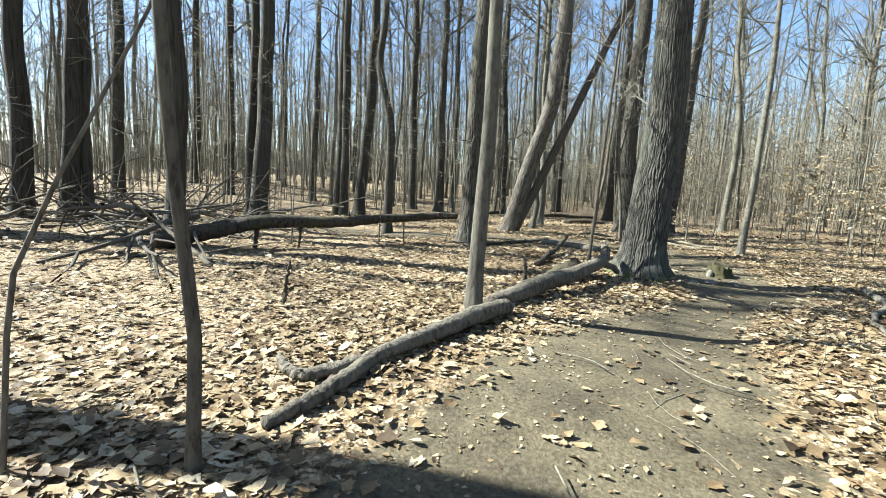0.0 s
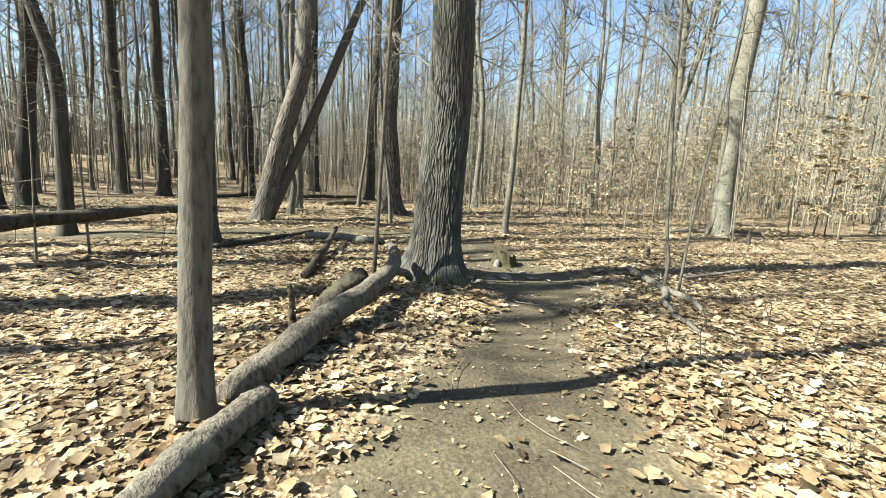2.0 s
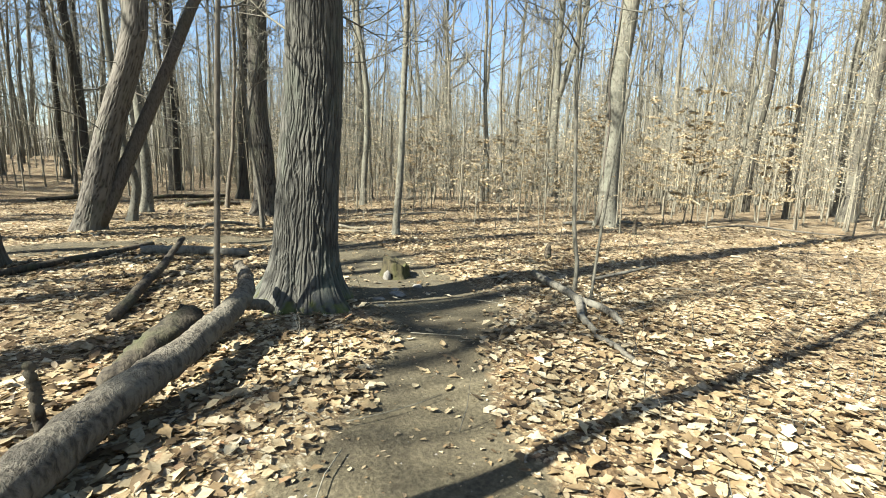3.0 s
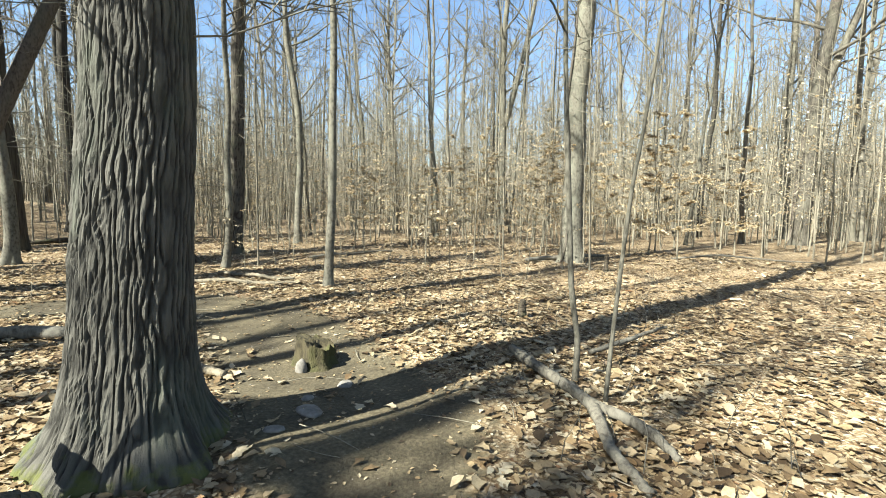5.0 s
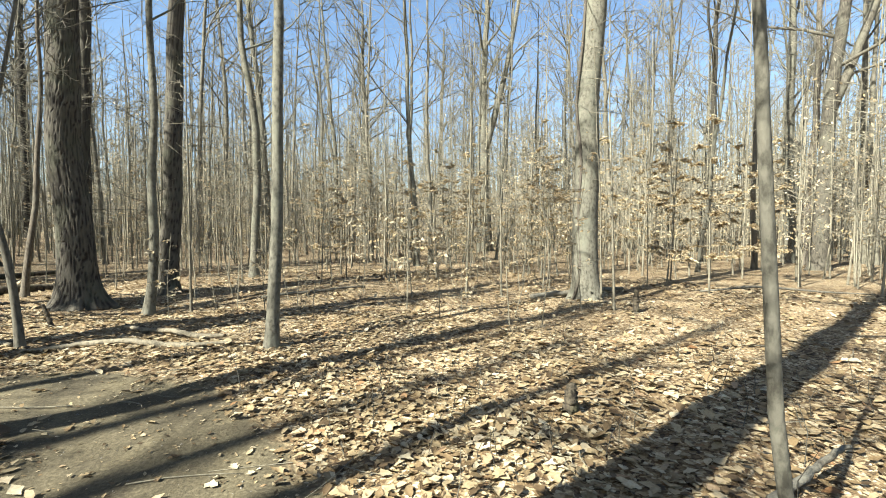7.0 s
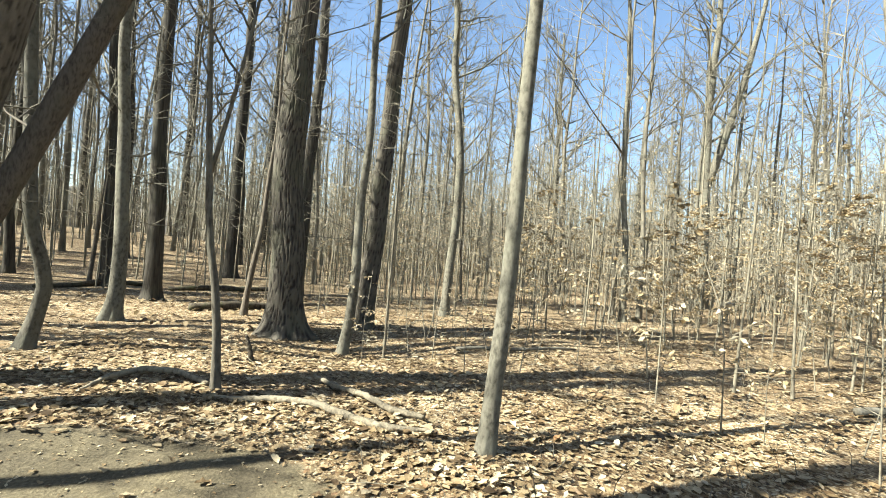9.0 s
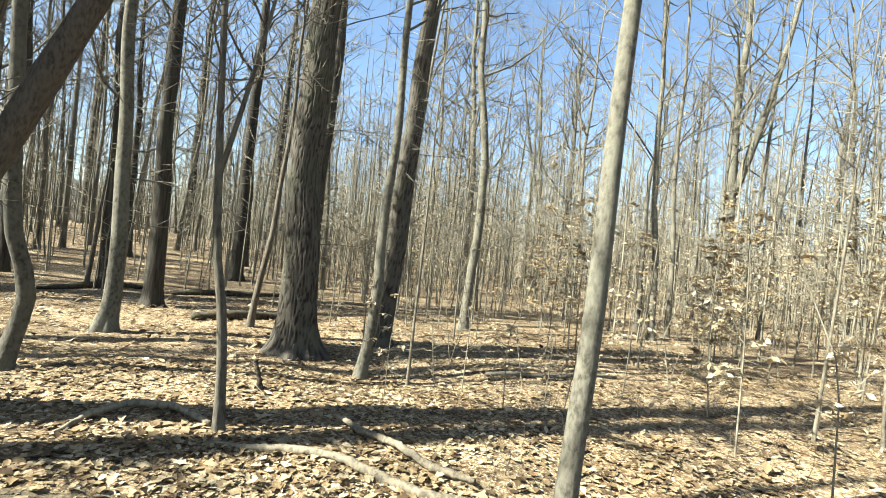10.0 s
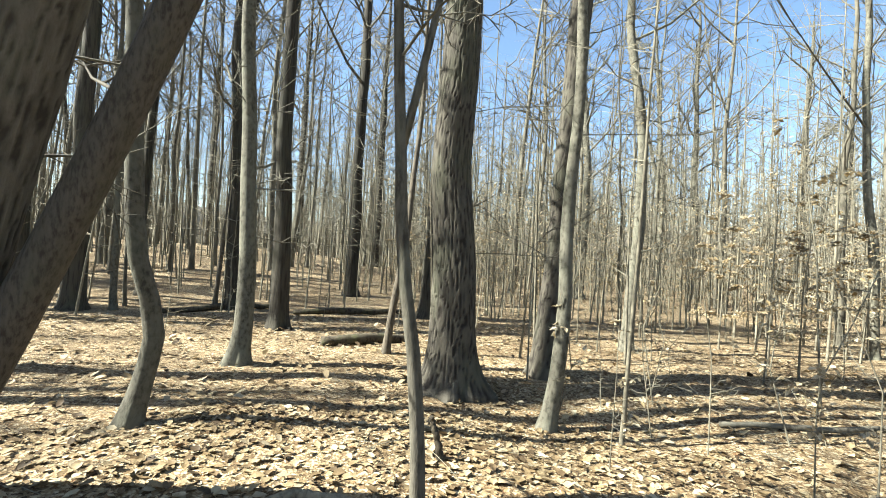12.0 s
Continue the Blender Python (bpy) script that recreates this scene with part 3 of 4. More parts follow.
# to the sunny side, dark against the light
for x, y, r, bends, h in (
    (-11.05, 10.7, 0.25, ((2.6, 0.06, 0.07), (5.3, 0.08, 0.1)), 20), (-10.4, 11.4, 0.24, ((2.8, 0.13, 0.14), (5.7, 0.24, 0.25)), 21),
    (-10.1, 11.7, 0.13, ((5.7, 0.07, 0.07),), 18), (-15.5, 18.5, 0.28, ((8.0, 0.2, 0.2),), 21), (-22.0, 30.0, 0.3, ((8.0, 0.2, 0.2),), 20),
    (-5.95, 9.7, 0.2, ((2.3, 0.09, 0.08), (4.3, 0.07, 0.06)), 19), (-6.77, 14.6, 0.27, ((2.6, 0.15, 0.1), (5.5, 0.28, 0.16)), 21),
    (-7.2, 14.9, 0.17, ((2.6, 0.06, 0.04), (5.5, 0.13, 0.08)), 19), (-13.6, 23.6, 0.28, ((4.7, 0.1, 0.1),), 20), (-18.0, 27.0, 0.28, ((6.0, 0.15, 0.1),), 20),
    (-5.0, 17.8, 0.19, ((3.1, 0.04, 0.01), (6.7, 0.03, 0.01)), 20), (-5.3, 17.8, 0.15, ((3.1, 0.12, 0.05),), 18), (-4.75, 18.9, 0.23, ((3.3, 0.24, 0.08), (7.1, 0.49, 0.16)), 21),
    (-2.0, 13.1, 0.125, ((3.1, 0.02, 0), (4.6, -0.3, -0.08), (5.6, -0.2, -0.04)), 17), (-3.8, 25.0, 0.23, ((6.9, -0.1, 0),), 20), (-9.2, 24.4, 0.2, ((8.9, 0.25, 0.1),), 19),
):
    tree(x, y, r, bends, h, BARK_RIDGED, "dark straight woodland tree standing against the light", reach=0.13, boughs=9)

# added out of view, sized so its shadow covers the oak's lower trunk
tree(-10.0, 8.1, 0.52, height=15.0, boughs=3, start=0.7, label="unseen broken-topped tree added to shade the oak")
# these two, also unseen, are placed to lay shadow bands near the trail
tree(-13.0, 7.1, 0.2, height=21, label="dark straight woodland tree standing against the light")
tree(-6.5, 2.5, 0.26, height=20, label="dark straight woodland tree standing against the light")

# young stems that stand apart
SAP = "thin bare sapling with brown bark"
tree(0.1, 2.05, 0.027, [(0.4, 0.01, 0.01), (0.72, 0.02, 0.01), (0.85, -0.01, 0), (1.1, -0.025, -0.01), (1.4, -0.045, -0.03), (1.9, -0.06, -0.04)], 6, BARK_BROWN, "thin crooked sapling beside the trail", name="sapling", sides=14, flare=0.3, wobble=0.004, start=0.45)
tree(-0.62, 1.87, 0.011, [(0.3, 0.01, 0.02), (0.7, 0.03, 0.04), (1.08, 0.07, 0.09), (1.28, 0.17, 0.23), (1.7, 0.26, 0.35), (2.0, 0.36, 0.47)], 3.2, BARK_BROWN, "thin leaning sapling with a kinked stem", name="sapling", sides=8, flare=0.2, wobble=0.004, start=0.7, boughs=5)
tree(2.63, 7.68, 0.026, [(1.4, 0.05, -0.01), (2.7, 0.14, -0.02)], 6, BARK_BROWN, SAP + " beside an oak", name="sapling", sides=10, flare=0.2, wobble=0.015)
tree(6.47, 7.0, 0.025, [(0.4, 0.01, -0.01), (0.7, -0.03, 0.05), (1.35, -0.05, 0.09), (2.6, -0.08, 0.15)], 6.5, BARK_GREY, "pale thin sapling beside a fallen branch", name="sapling", sides=10, flare=0.2, wobble=0.012)
tree(6.29, 6.62, 0.016, [(0.9, 0.03, -0.05), (1.6, 0.05, -0.09), (2.3, 0.1, -0.17), (2.9, 0.14, -0.22)], 6, BARK_GREY, "thin slanting sapling beside a fallen branch", name="sapling", sides=10, flare=0.2, wobble=0.012)


def dead_stem():
    rng = np.random.default_rng(9)
    top = thing("leaning_dead_stem", 1.62, 15.34, 0.0, "dark dead stem leaning against a tree", "dead tree")
    f = np.linspace(0, 1, 22)
    pts = np.stack([4.46 * f, -0.62 * f, 0.1 + 10.8 * f - 0.4 * f * f], -1)
    pts[:, :2] += 0.03 * np.sin(9 * f)[:, None]
    g = Geo()
    tube(g, pts, 0.145 * (1 - 0.6 * f), 16, True, 0.02, rng)
    part("stem", g, BARK_OAK, top)
    for at in (0.26, 0.4, 0.55):
        g = Geo()
        limb(g, rng, pts[int(at * 21)], np.array([rng.uniform(-0.6, 0.6), 0.4, 0.3]), 1.1, 0.02, 0, 1)
        part("branch", g, BARK_BROWN, top)


dead_stem()


def vine():
    g = Geo()
    z = np.linspace(-0.05, 8, 60)
    a = 2.9 + 0.35 * np.sin(0.9 * z) + 0.15 * np.sin(2.7 * z)
    rr = 0.27 + 0.12 * np.exp(-np.maximum(z, 0) / 0.25) - 0.008 * z
    lean = np.interp(z, [0, 1.9, 4, 6, 8], [0, -0.03, -0.02, 0.12, 0.2])
    tube(g, np.stack([13.4 + lean + rr * np.cos(a), 11.6 - 0.6 * lean + rr * np.sin(a), z + z_at(12.6, 11.2)], -1), np.full(60, 0.028), 7, True, 0.08, np.random.default_rng(3))
    tagged(part("vine", g, BARK_OAK), "dark woody vine climbing a smooth grey trunk", "vine")


vine()


# ---- fallen wood ----
def log(name, points, radii, mat, label, category="log", sides=16, lump=0.06, branches=(), seed=1, stub=None):
    """A fallen log, its points given above the ground; branches: (points, radii)."""
    rng = np.random.default_rng(seed)
    x, y = points[0][0], points[0][1]
    top = thing(name, x, y, z_at(x, y), label, category)

    def line(some, rads):
        some = np.array(some, float)
        s = np.linspace(0, 1, len(some))
        n = max(16, 9 * len(some))
        f = np.linspace(0, 1, n)
        p = np.stack([np.interp(f, s, some[:, c]) for c in range(3)], -1)
        for _ in range(3):
            p[1:-1] = 0.25 * p[:-2] + 0.5 * p[1:-1] + 0.25 * p[2:]
        p[:, :2] += rng.normal(0, 0.006, (n, 2))
        p[:, 2] += land(p[:, 0], p[:, 1])
        return p - np.array([x, y, z_at(x, y)]), np.interp(f, np.linspace(0, 1, len(rads)), rads)

    g = Geo()
    p, r = line(points, radii)
    tube(g, p, r, sides, True, lump, rng)
    part("stem", g, mat, top)
    for some, rads in branches:
        g = Geo()
        p, r = line(some, rads)
        tube(g, p, r, max(7, sides - 4), True, lump, rng)
        part("branch", g, mat, top)
    return top


log("fallen_log", [(0.43, 3.32, 0.06), (0.8, 4.0, 0.09), (1.1, 4.5, 0.1), (1.4, 4.96, 0.1)], [0.048, 0.07, 0.085, 0.08], LOG_BARK, "dark forked fallen log lying along the trail",
    branches=[([(0.5, 3.45, 0.06), (0.34, 2.85, 0.05), (0.2, 2.45, 0.04)], [0.055, 0.05, 0.035]), ([(0.43, 3.34, 0.06), (0.13, 3.08, 0.04), (-0.02, 3.12, 0.06), (-0.12, 3.22, 0.1)], [0.05, 0.045, 0.04, 0.025])], seed=2)
log("fallen_log", [(1.18, 5.16, 0.03), (1.62, 5.75, 0.12), (2.05, 6.35, 0.2), (2.5, 6.95, 0.26), (2.72, 7.3, 0.27)], [0.08, 0.11, 0.1, 0.09, 0.085], LOG_BARK, "grey weathered log propped against the foot of an oak",
    branches=[([(2.7, 7.26, 0.27), (2.85, 7.55, 0.3), (2.88, 7.72, 0.42), (2.84, 7.85, 0.5)], [0.085, 0.075, 0.06, 0.035]), ([(2.75, 7.36, 0.26), (2.98, 7.5, 0.18), (3.05, 7.6, 0.1)], [0.05, 0.045, 0.04])], seed=3)
log("fallen_log", [(-4.6, 7.45, 0.12), (-3.9, 7.97, 0.27), (-3.24, 8.44, 0.5), (-1.79, 9.5, 0.5), (-0.6, 10.35, 0.58), (0.2, 10.95, 0.64)], [0.17, 0.15, 0.13, 0.1, 0.085, 0.06], ROTTEN, "dark fallen trunk propped above the leaf litter", seed=4,
    branches=[([(-3.24, 8.44, 0.5), (-3.27, 8.42, 0.2), (-3.3, 8.4, -0.05)], [0.05, 0.04, 0.035]), ([(-2.6, 8.9, 0.48), (-2.62, 8.88, 0.2), (-2.65, 8.86, -0.05)], [0.03, 0.025, 0.02])])
log("fallen_branch", [(6.52, 7.74, 0.11), (6.36, 7.3, 0.08), (6.22, 7.0, 0.07), (6.0, 6.55, 0.06), (5.6, 6.2, 0.05), (5.36, 5.85, 0.03)], [0.04, 0.046, 0.044, 0.04, 0.034, 0.026], DEAD, "pale forked fallen branch at the edge of the trail", seed=5, lump=0.1,
    branches=[([(6.02, 6.6, 0.07), (6.04, 6.3, 0.06), (5.97, 6.1, 0.06), (5.84, 5.9, 0.03)], [0.036, 0.038, 0.034, 0.022])])
log("fallen_branch", [(5.25, 5.75, 0.03), (5.2, 5.55, 0.04), (5.1, 5.3, 0.03)], [0.02, 0.024, 0.018], DEAD, "short pale fallen branch on leaf litter", seed=6)
log("fallen_branch", [(4.6, 14.4, 0.0), (4.97, 14.13, 0.03), (5.35, 13.98, 0.03), (5.7, 13.72, 0.045), (6.02, 13.35, 0.02), (6.27, 13.02, 0.04), (6.7, 12.86, 0.01)], [0.02, 0.032, 0.038, 0.036, 0.042, 0.034, 0.02], PALE_WOOD, "bleached fallen branch in sunlit leaf litter", seed=7, lump=0.13)
log("fallen_branch", [(5.8, 14.7, 0.08), (5.98, 14.3, 0.05), (6.24, 13.88, 0.08), (6.42, 13.45, 0.04), (6.66, 13.1, 0.06)], [0.018, 0.034, 0.03, 0.036, 0.024], PALE_WOOD, "bleached broken branch lying across another", seed=8, lump=0.13)
log("fallen_branch", [(3.42, 14.65, 0.01), (3.6, 15.0, 0.05), (3.9, 15.2, 0.075), (4.3, 15.1, 0.06), (4.62, 14.75, 0.02)], [0.02, 0.03, 0.034, 0.034, 0.03], PALE_WOOD, "curved fallen branch arching off the ground", seed=9)
log("fallen_branch", [(1.9, 8.2, 0.04), (2.3, 9.7, 0.12), (2.75, 11.3, 0.3)], [0.055, 0.05, 0.035], ROTTEN, "dark fallen branch sloping up from the ground", seed=10)
log("rotten_log", [(1.85, 6.72, 0.05), (2.1, 7.0, 0.1), (2.4, 7.42, 0.15)], [0.07, 0.12, 0.14], ROTTEN, "rotten broken log half sunk in leaves", seed=11, lump=0.1)
log("fallen_branch", [(4.02, 9.8, 0.05), (4.26, 8.95, 0.05)], [0.03, 0.034], PALE_WOOD, "short pale log lying behind an oak", seed=12)
log("fallen_log", [(2.2, 11.75, 0.07), (3.0, 11.5, 0.07), (3.6, 11.05, 0.06)], [0.07, 0.075, 0.06], DEAD, "low fallen log in leaf litter behind an oak", seed=13)
log("fallen_branch", [(12.4, 12.3, 0.06), (13.6, 11.9, 0.1), (15.1, 11.6, 0.07)], [0.05, 0.06, 0.04], DEAD, "fallen branch at the foot of a grey tree", seed=14)
log("fallen_branch", [(16.0, 10.2, 0.03), (16.6, 9.4, 0.16), (17.2, 8.7, 0.1), (18.0, 7.4, 0.05)], [0.02, 0.028, 0.024, 0.012], DEAD, "pale fallen branch among young beeches", seed=15)
log("fallen_branch", [(7.2, 7.3, 0.05), (7.7, 7.15, 0.09), (8.2, 7.0, 0.16)], [0.022, 0.024, 0.015], DEAD, "broken branch in leaf litter", seed=16)
log("fallen_branch", [(-2.72, 6.28, 0.02), (-3.2, 6.42, 0.28), (-3.8, 6.62, 0.6)], [0.035, 0.033, 0.025], PALE_WOOD, "pale stick leaning on a fallen trunk", seed=17)
log("fallen_branch", [(0.6, 10.9, 0.05), (2.4, 12.3, 0.06)], [0.05, 0.04], ROTTEN, "dark fallen branch in leaf litter", seed=18)
log("fallen_branch", [(8.6, 16.6, 0.04), (9.8, 16.2, 0.06), (11.0, 16.2, 0.04)], [0.03, 0.035, 0.02], DEAD, "thin fallen branch in sunlit litter", seed=19)
log("fallen_log", [(3.76, 20.85, 0.06), (4.5, 21.1, 0.1), (5.55, 21.5, 0.07)], [0.1, 0.11, 0.085], ROTTEN, "dark rotting log lying in leaf litter behind an oak", seed=20, lump=0.09)
log("fallen_log", [(2.75, 25.1, 0.05), (4.3, 25.4, 0.1), (6.0, 25.9, 0.08)], [0.07, 0.085, 0.06], ROTTEN, "long dark log lying among distant trunks", seed=21, lump=0.09)
log("fallen_log", [(-0.35, 24.6, 0.05), (0.8, 25.3, 0.1), (2.05, 25.75, 0.07)], [0.06, 0.08, 0.06], ROTTEN, "dark fallen log at the foot of a rise", seed=22, lump=0.09)
for n, (x, y, h, r, lx, ly) in enumerate(((-0.88, 4.78, 0.46, 0.018, 0.02, 0.1), (1.64, 6.2, 0.42, 0.026, -0.03, 0.02), (7.72, 8.6, 0.2, 0.05, 0.02, 0.0), (12.6, 10.2, 0.4, 0.05, 0.03, 0.0), (5.1, 15.9, 0.35, 0.03, -0.1, 0.05))):
    log("broken_stub", [(x, y, -0.05), (x + lx * 0.5, y + ly * 0.5, h * 0.5), (x + lx, y + ly, h)], [r * 1.3, r, r * 0.8], ROTTEN, "broken upright stub in leaf litter", "stub", 9, 0.1, seed=30 + n)


def stump():
    rng = np.random.default_rng(7)
    g = Geo()
    zs = np.linspace(-0.06, 0.3, 14)
    sides = 28
    th = np.arange(sides) * 2 * np.pi / sides
    lob = 1 + 0.14 * np.sin(3 * th + 1) + 0.09 * np.sin(7 * th) + 0.05 * np.sin(11 * th + 2)
    rad = 0.165 * (1 + 0.7 * np.exp(-(zs + 0.06) / 0.1))[:, None] * lob[None] * (1 + rng.normal(0, 0.025, (14, sides)))
    height = 0.2 + 0.06 * np.cos(th - 2.5) + rng.normal(0, 0.012, sides)
    zz = -0.06 + (zs + 0.06)[:, None] / 0.36 * (height[None] + 0.06)
    v = np.stack([rad * np.cos(th), rad * np.sin(th), zz], -1).reshape(-1, 3)
    i = np.arange(13)[:, None] * sides
    k = np.arange(sides)[None]
    k2 = (k + 1) % sides
    g.add(v, np.stack([i + k, i + k2, i + sides + k2, i + sides + k], -1).reshape(-1, 4))
    top = thing("stump", 5.05, 8.87, z_at(5.05, 8.87), "low mossy tree stump at the edge of the trail", "stump")
    part("wood", g, MOSSY, top)
    g = Geo()
    rings = [1.0, 0.7, 0.4, 0.12]
    vs = []
    for n, f in enumerate(rings):
        vs.append(np.stack([rad[-1] * f * np.cos(th), rad[-1] * f * np.sin(th), height * (0.9 + 0.1 * f) - 0.03 * (1 - f) + rng.normal(0, 0.008, sides)], -1))
    i = np.arange(3)[:, None] * sides
    g.add(np.concatenate(vs), np.stack([i + k, i + k2, i + sides + k2, i + sides + k], -1).reshape(-1, 4), [(3 * sides, 3 * sides + j, 3 * sides + j + 1) for j in range(1, sides - 1)])
    part("cut_top", g, MOSSY, top, "weathered broken top")


stump()


def stone(x, y, sx, sy, sz, label, seed):
    bm = bmesh.new()
    bmesh.ops.create_icosphere(bm, subdivisions=3, radius=1)
    for v in bm.verts:
        k = 1 + 0.22 * noise.noise(v.co * 1.3 + Vector((seed * 3.1, 0, 0))) + 0.06 * noise.noise(v.co * 4 + Vector((seed, 2, 0)))
        v.co = Vector((v.co.x * sx * k, v.co.y * sy * k, v.co.z * sz * k))
    me = bpy.data.meshes.new("stone")
    bm.to_mesh(me)
    bm.free()
    me.materials.append(STONE)
    for p in me.polygons:
        p.use_smooth = True
    ob = tagged(new("stone", me), label, "stone")
    ob.matrix_world = pose(x, y, z_at(x, y) + 0.2 * sz, 0, 0, seed * 47)


FLAT = "flat pale stone bedded in the earth trail"
for n, (x, y, sx, sy, sz) in enumerate(((5.0, 8.24, 0.085, 0.06, 0.022), (4.5, 7.86, 0.12, 0.075, 0.025), (4.2, 7.72, 0.07, 0.05, 0.02), (4.6, 8.1, 0.05, 0.04, 0.02))):
    stone(x, y, sx, sy, sz, FLAT, n + 1)
stone(4.84, 8.74, 0.045, 0.05, 0.1, "pale upright stone beside a mossy stump", 9)


def brush_pile(x, y, size, count, seed, label):
    rng = np.random.default_rng(seed)
    g = Geo()
    for _ in range(count):
        p = np.array([rng.normal(0, size), rng.normal(0, size * 0.6), rng.uniform(0.0, 0.7) * math.exp(-rng.uniform(0, 1))])
        limb(g, rng, p, np.array([rng.normal(), rng.normal(), rng.normal(0, 0.25)]), rng.uniform(1.0, 3.2), rng.uniform(0.015, 0.06), 0, 1, (3, 2, 2), -0.04)
    v, q, t = g.arrays()
    keep = Geo()
    v[:, 2] = np.maximum(v[:, 2], 0.0)
    keep.add(v, q, t)
    ob = tagged(part("brush_pile", keep, BARK_BROWN), label, "brush pile", kind="stuff")
    ob.location = (x, y, z_at(x, y))


brush_pile(-12.0, 14.6, 2.6, 60, 5, "tangle of dead fallen branches between dark trunks")
brush_pile(-9.0, 10.6, 2.4, 85, 3, "heap of dead fallen branches in the shade")
brush_pile(-4.6, 7.9, 0.9, 14, 4, "broken twigs round the end of a fallen trunk")


# ---- young beeches with dry leaves ----
def young_beech(height, leaves, rng, spread_low=0.2, stem=0.018):
    wood, leaf = Geo(), Geo()
    line = centre_line([(height * 0.5, rng.normal(0, 0.12), rng.normal(0, 0.12)), (height, rng.normal(0, 0.25), rng.normal(0, 0.25))], height, rng, 0.02, 0.5)
    tube(wood, line, np.linspace(stem, 0.004, len(line)), 6, False)
    tips = []
    for n in range(int(5 + height * 3.2)):
        z = height * rng.uniform(spread_low, 0.97)
        p = np.array([np.interp(z, line[:, 2], line[:, 0]), np.interp(z, line[:, 2], line[:, 1]), z])
        a = rng.uniform(0, 6.3)
        size = rng.uniform(0.35, 1.0) * height * 0.25 * (1.25 - z / height)
        d = np.array([math.cos(a), math.sin(a), rng.uniform(0.0, 0.5)])
        pts = p + np.linspace(0, 1, 4)[:, None] * d * size + np.array([[0, 0, 0.0], *rng.normal(0, 0.03, (3, 3))])
        tube(wood, pts, np.linspace(0.006, 0.002, 4), 3, False)
        tips.append(pts)
        for _ in range(2):
            i = rng.integers(1, 3)
            q = pts[i] + np.linspace(0, 1, 3)[:, None] * (d + rng.normal(0, 0.6, 3) * (1, 1, 0.3)) * size * 0.45
            tube(wood, q, np.linspace(0.003, 0.0015, 3), 3, False)
            tips.append(q)
    for _ in range(leaves):
        s = tips[rng.integers(len(tips))]
        f = rng.uniform(0.3, 1.0) * (len(s) - 1)
        i = min(int(f), len(s) - 2)
        p = s[i] + (s[i + 1] - s[i]) * (f - i)
        a = rng.uniform(0, 6.3)
        u = np.array([math.cos(a), math.sin(a), rng.normal(-0.35, 0.35)])
        u /= np.linalg.norm(u)
        w = np.cross(u, rng.normal(0, 0.5, 3) + (0, 0, 1))
        w /= np.linalg.norm(w)
        up = np.cross(w, u)
        size = rng.uniform(0.06, 0.1)
        leaf.add([p, p + u * size * 0.5 + w * size * 0.28 + up * 0.008, p + u * size, p + u * size * 0.5 - w * size * 0.28 + up * 0.008], None, [(0, 1, 2), (0, 2, 3)])
    return wood, leaf


def beech_thing(height, leaves, seed, label, stem=0.018, low=0.2):
    rng = np.random.default_rng(seed)
    wood, leaf = young_beech(height, leaves, rng, low, stem)
    top = thing("beech_sapling", 0, 0, -50, label, "sapling", "young beeches")
    stem_part = part("stem", wood, TWIG, top)
    if leaf.count:
        part("leaves", leaf, BEECH_LEAF, stem_part, "dry pale leaves", smooth=False)
    return top


LEAFY = "young beech sapling holding pale dry winter leaves"
BARE = "thin bare young sapling in the understorey"
LOW = [beech_thing(1.3, 24, 41, LEAFY, 0.008), beech_thing(1.8, 0, 42, BARE, 0.009), beech_thing(2.2, 80, 43, LEAFY, 0.01), beech_thing(1.5, 8, 49, LEAFY, 0.008)]
TALL = [beech_thing(3.6, 240, 44, LEAFY, 0.018), beech_thing(4.6, 150, 45, LEAFY, 0.022, 0.3), beech_thing(5.5, 0, 46, BARE, 0.026, 0.4), beech_thing(3.0, 300, 47, LEAFY, 0.016), beech_thing(6.5, 25, 48, BARE, 0.03, 0.4)]
FULL = [beech_thing(4.4, 2600, 51, "leafy young beech covered in golden dry leaves", 0.03, 0.12), beech_thing(5.0, 2000, 52, "leafy young beech covered in golden dry leaves", 0.035, 0.15)]


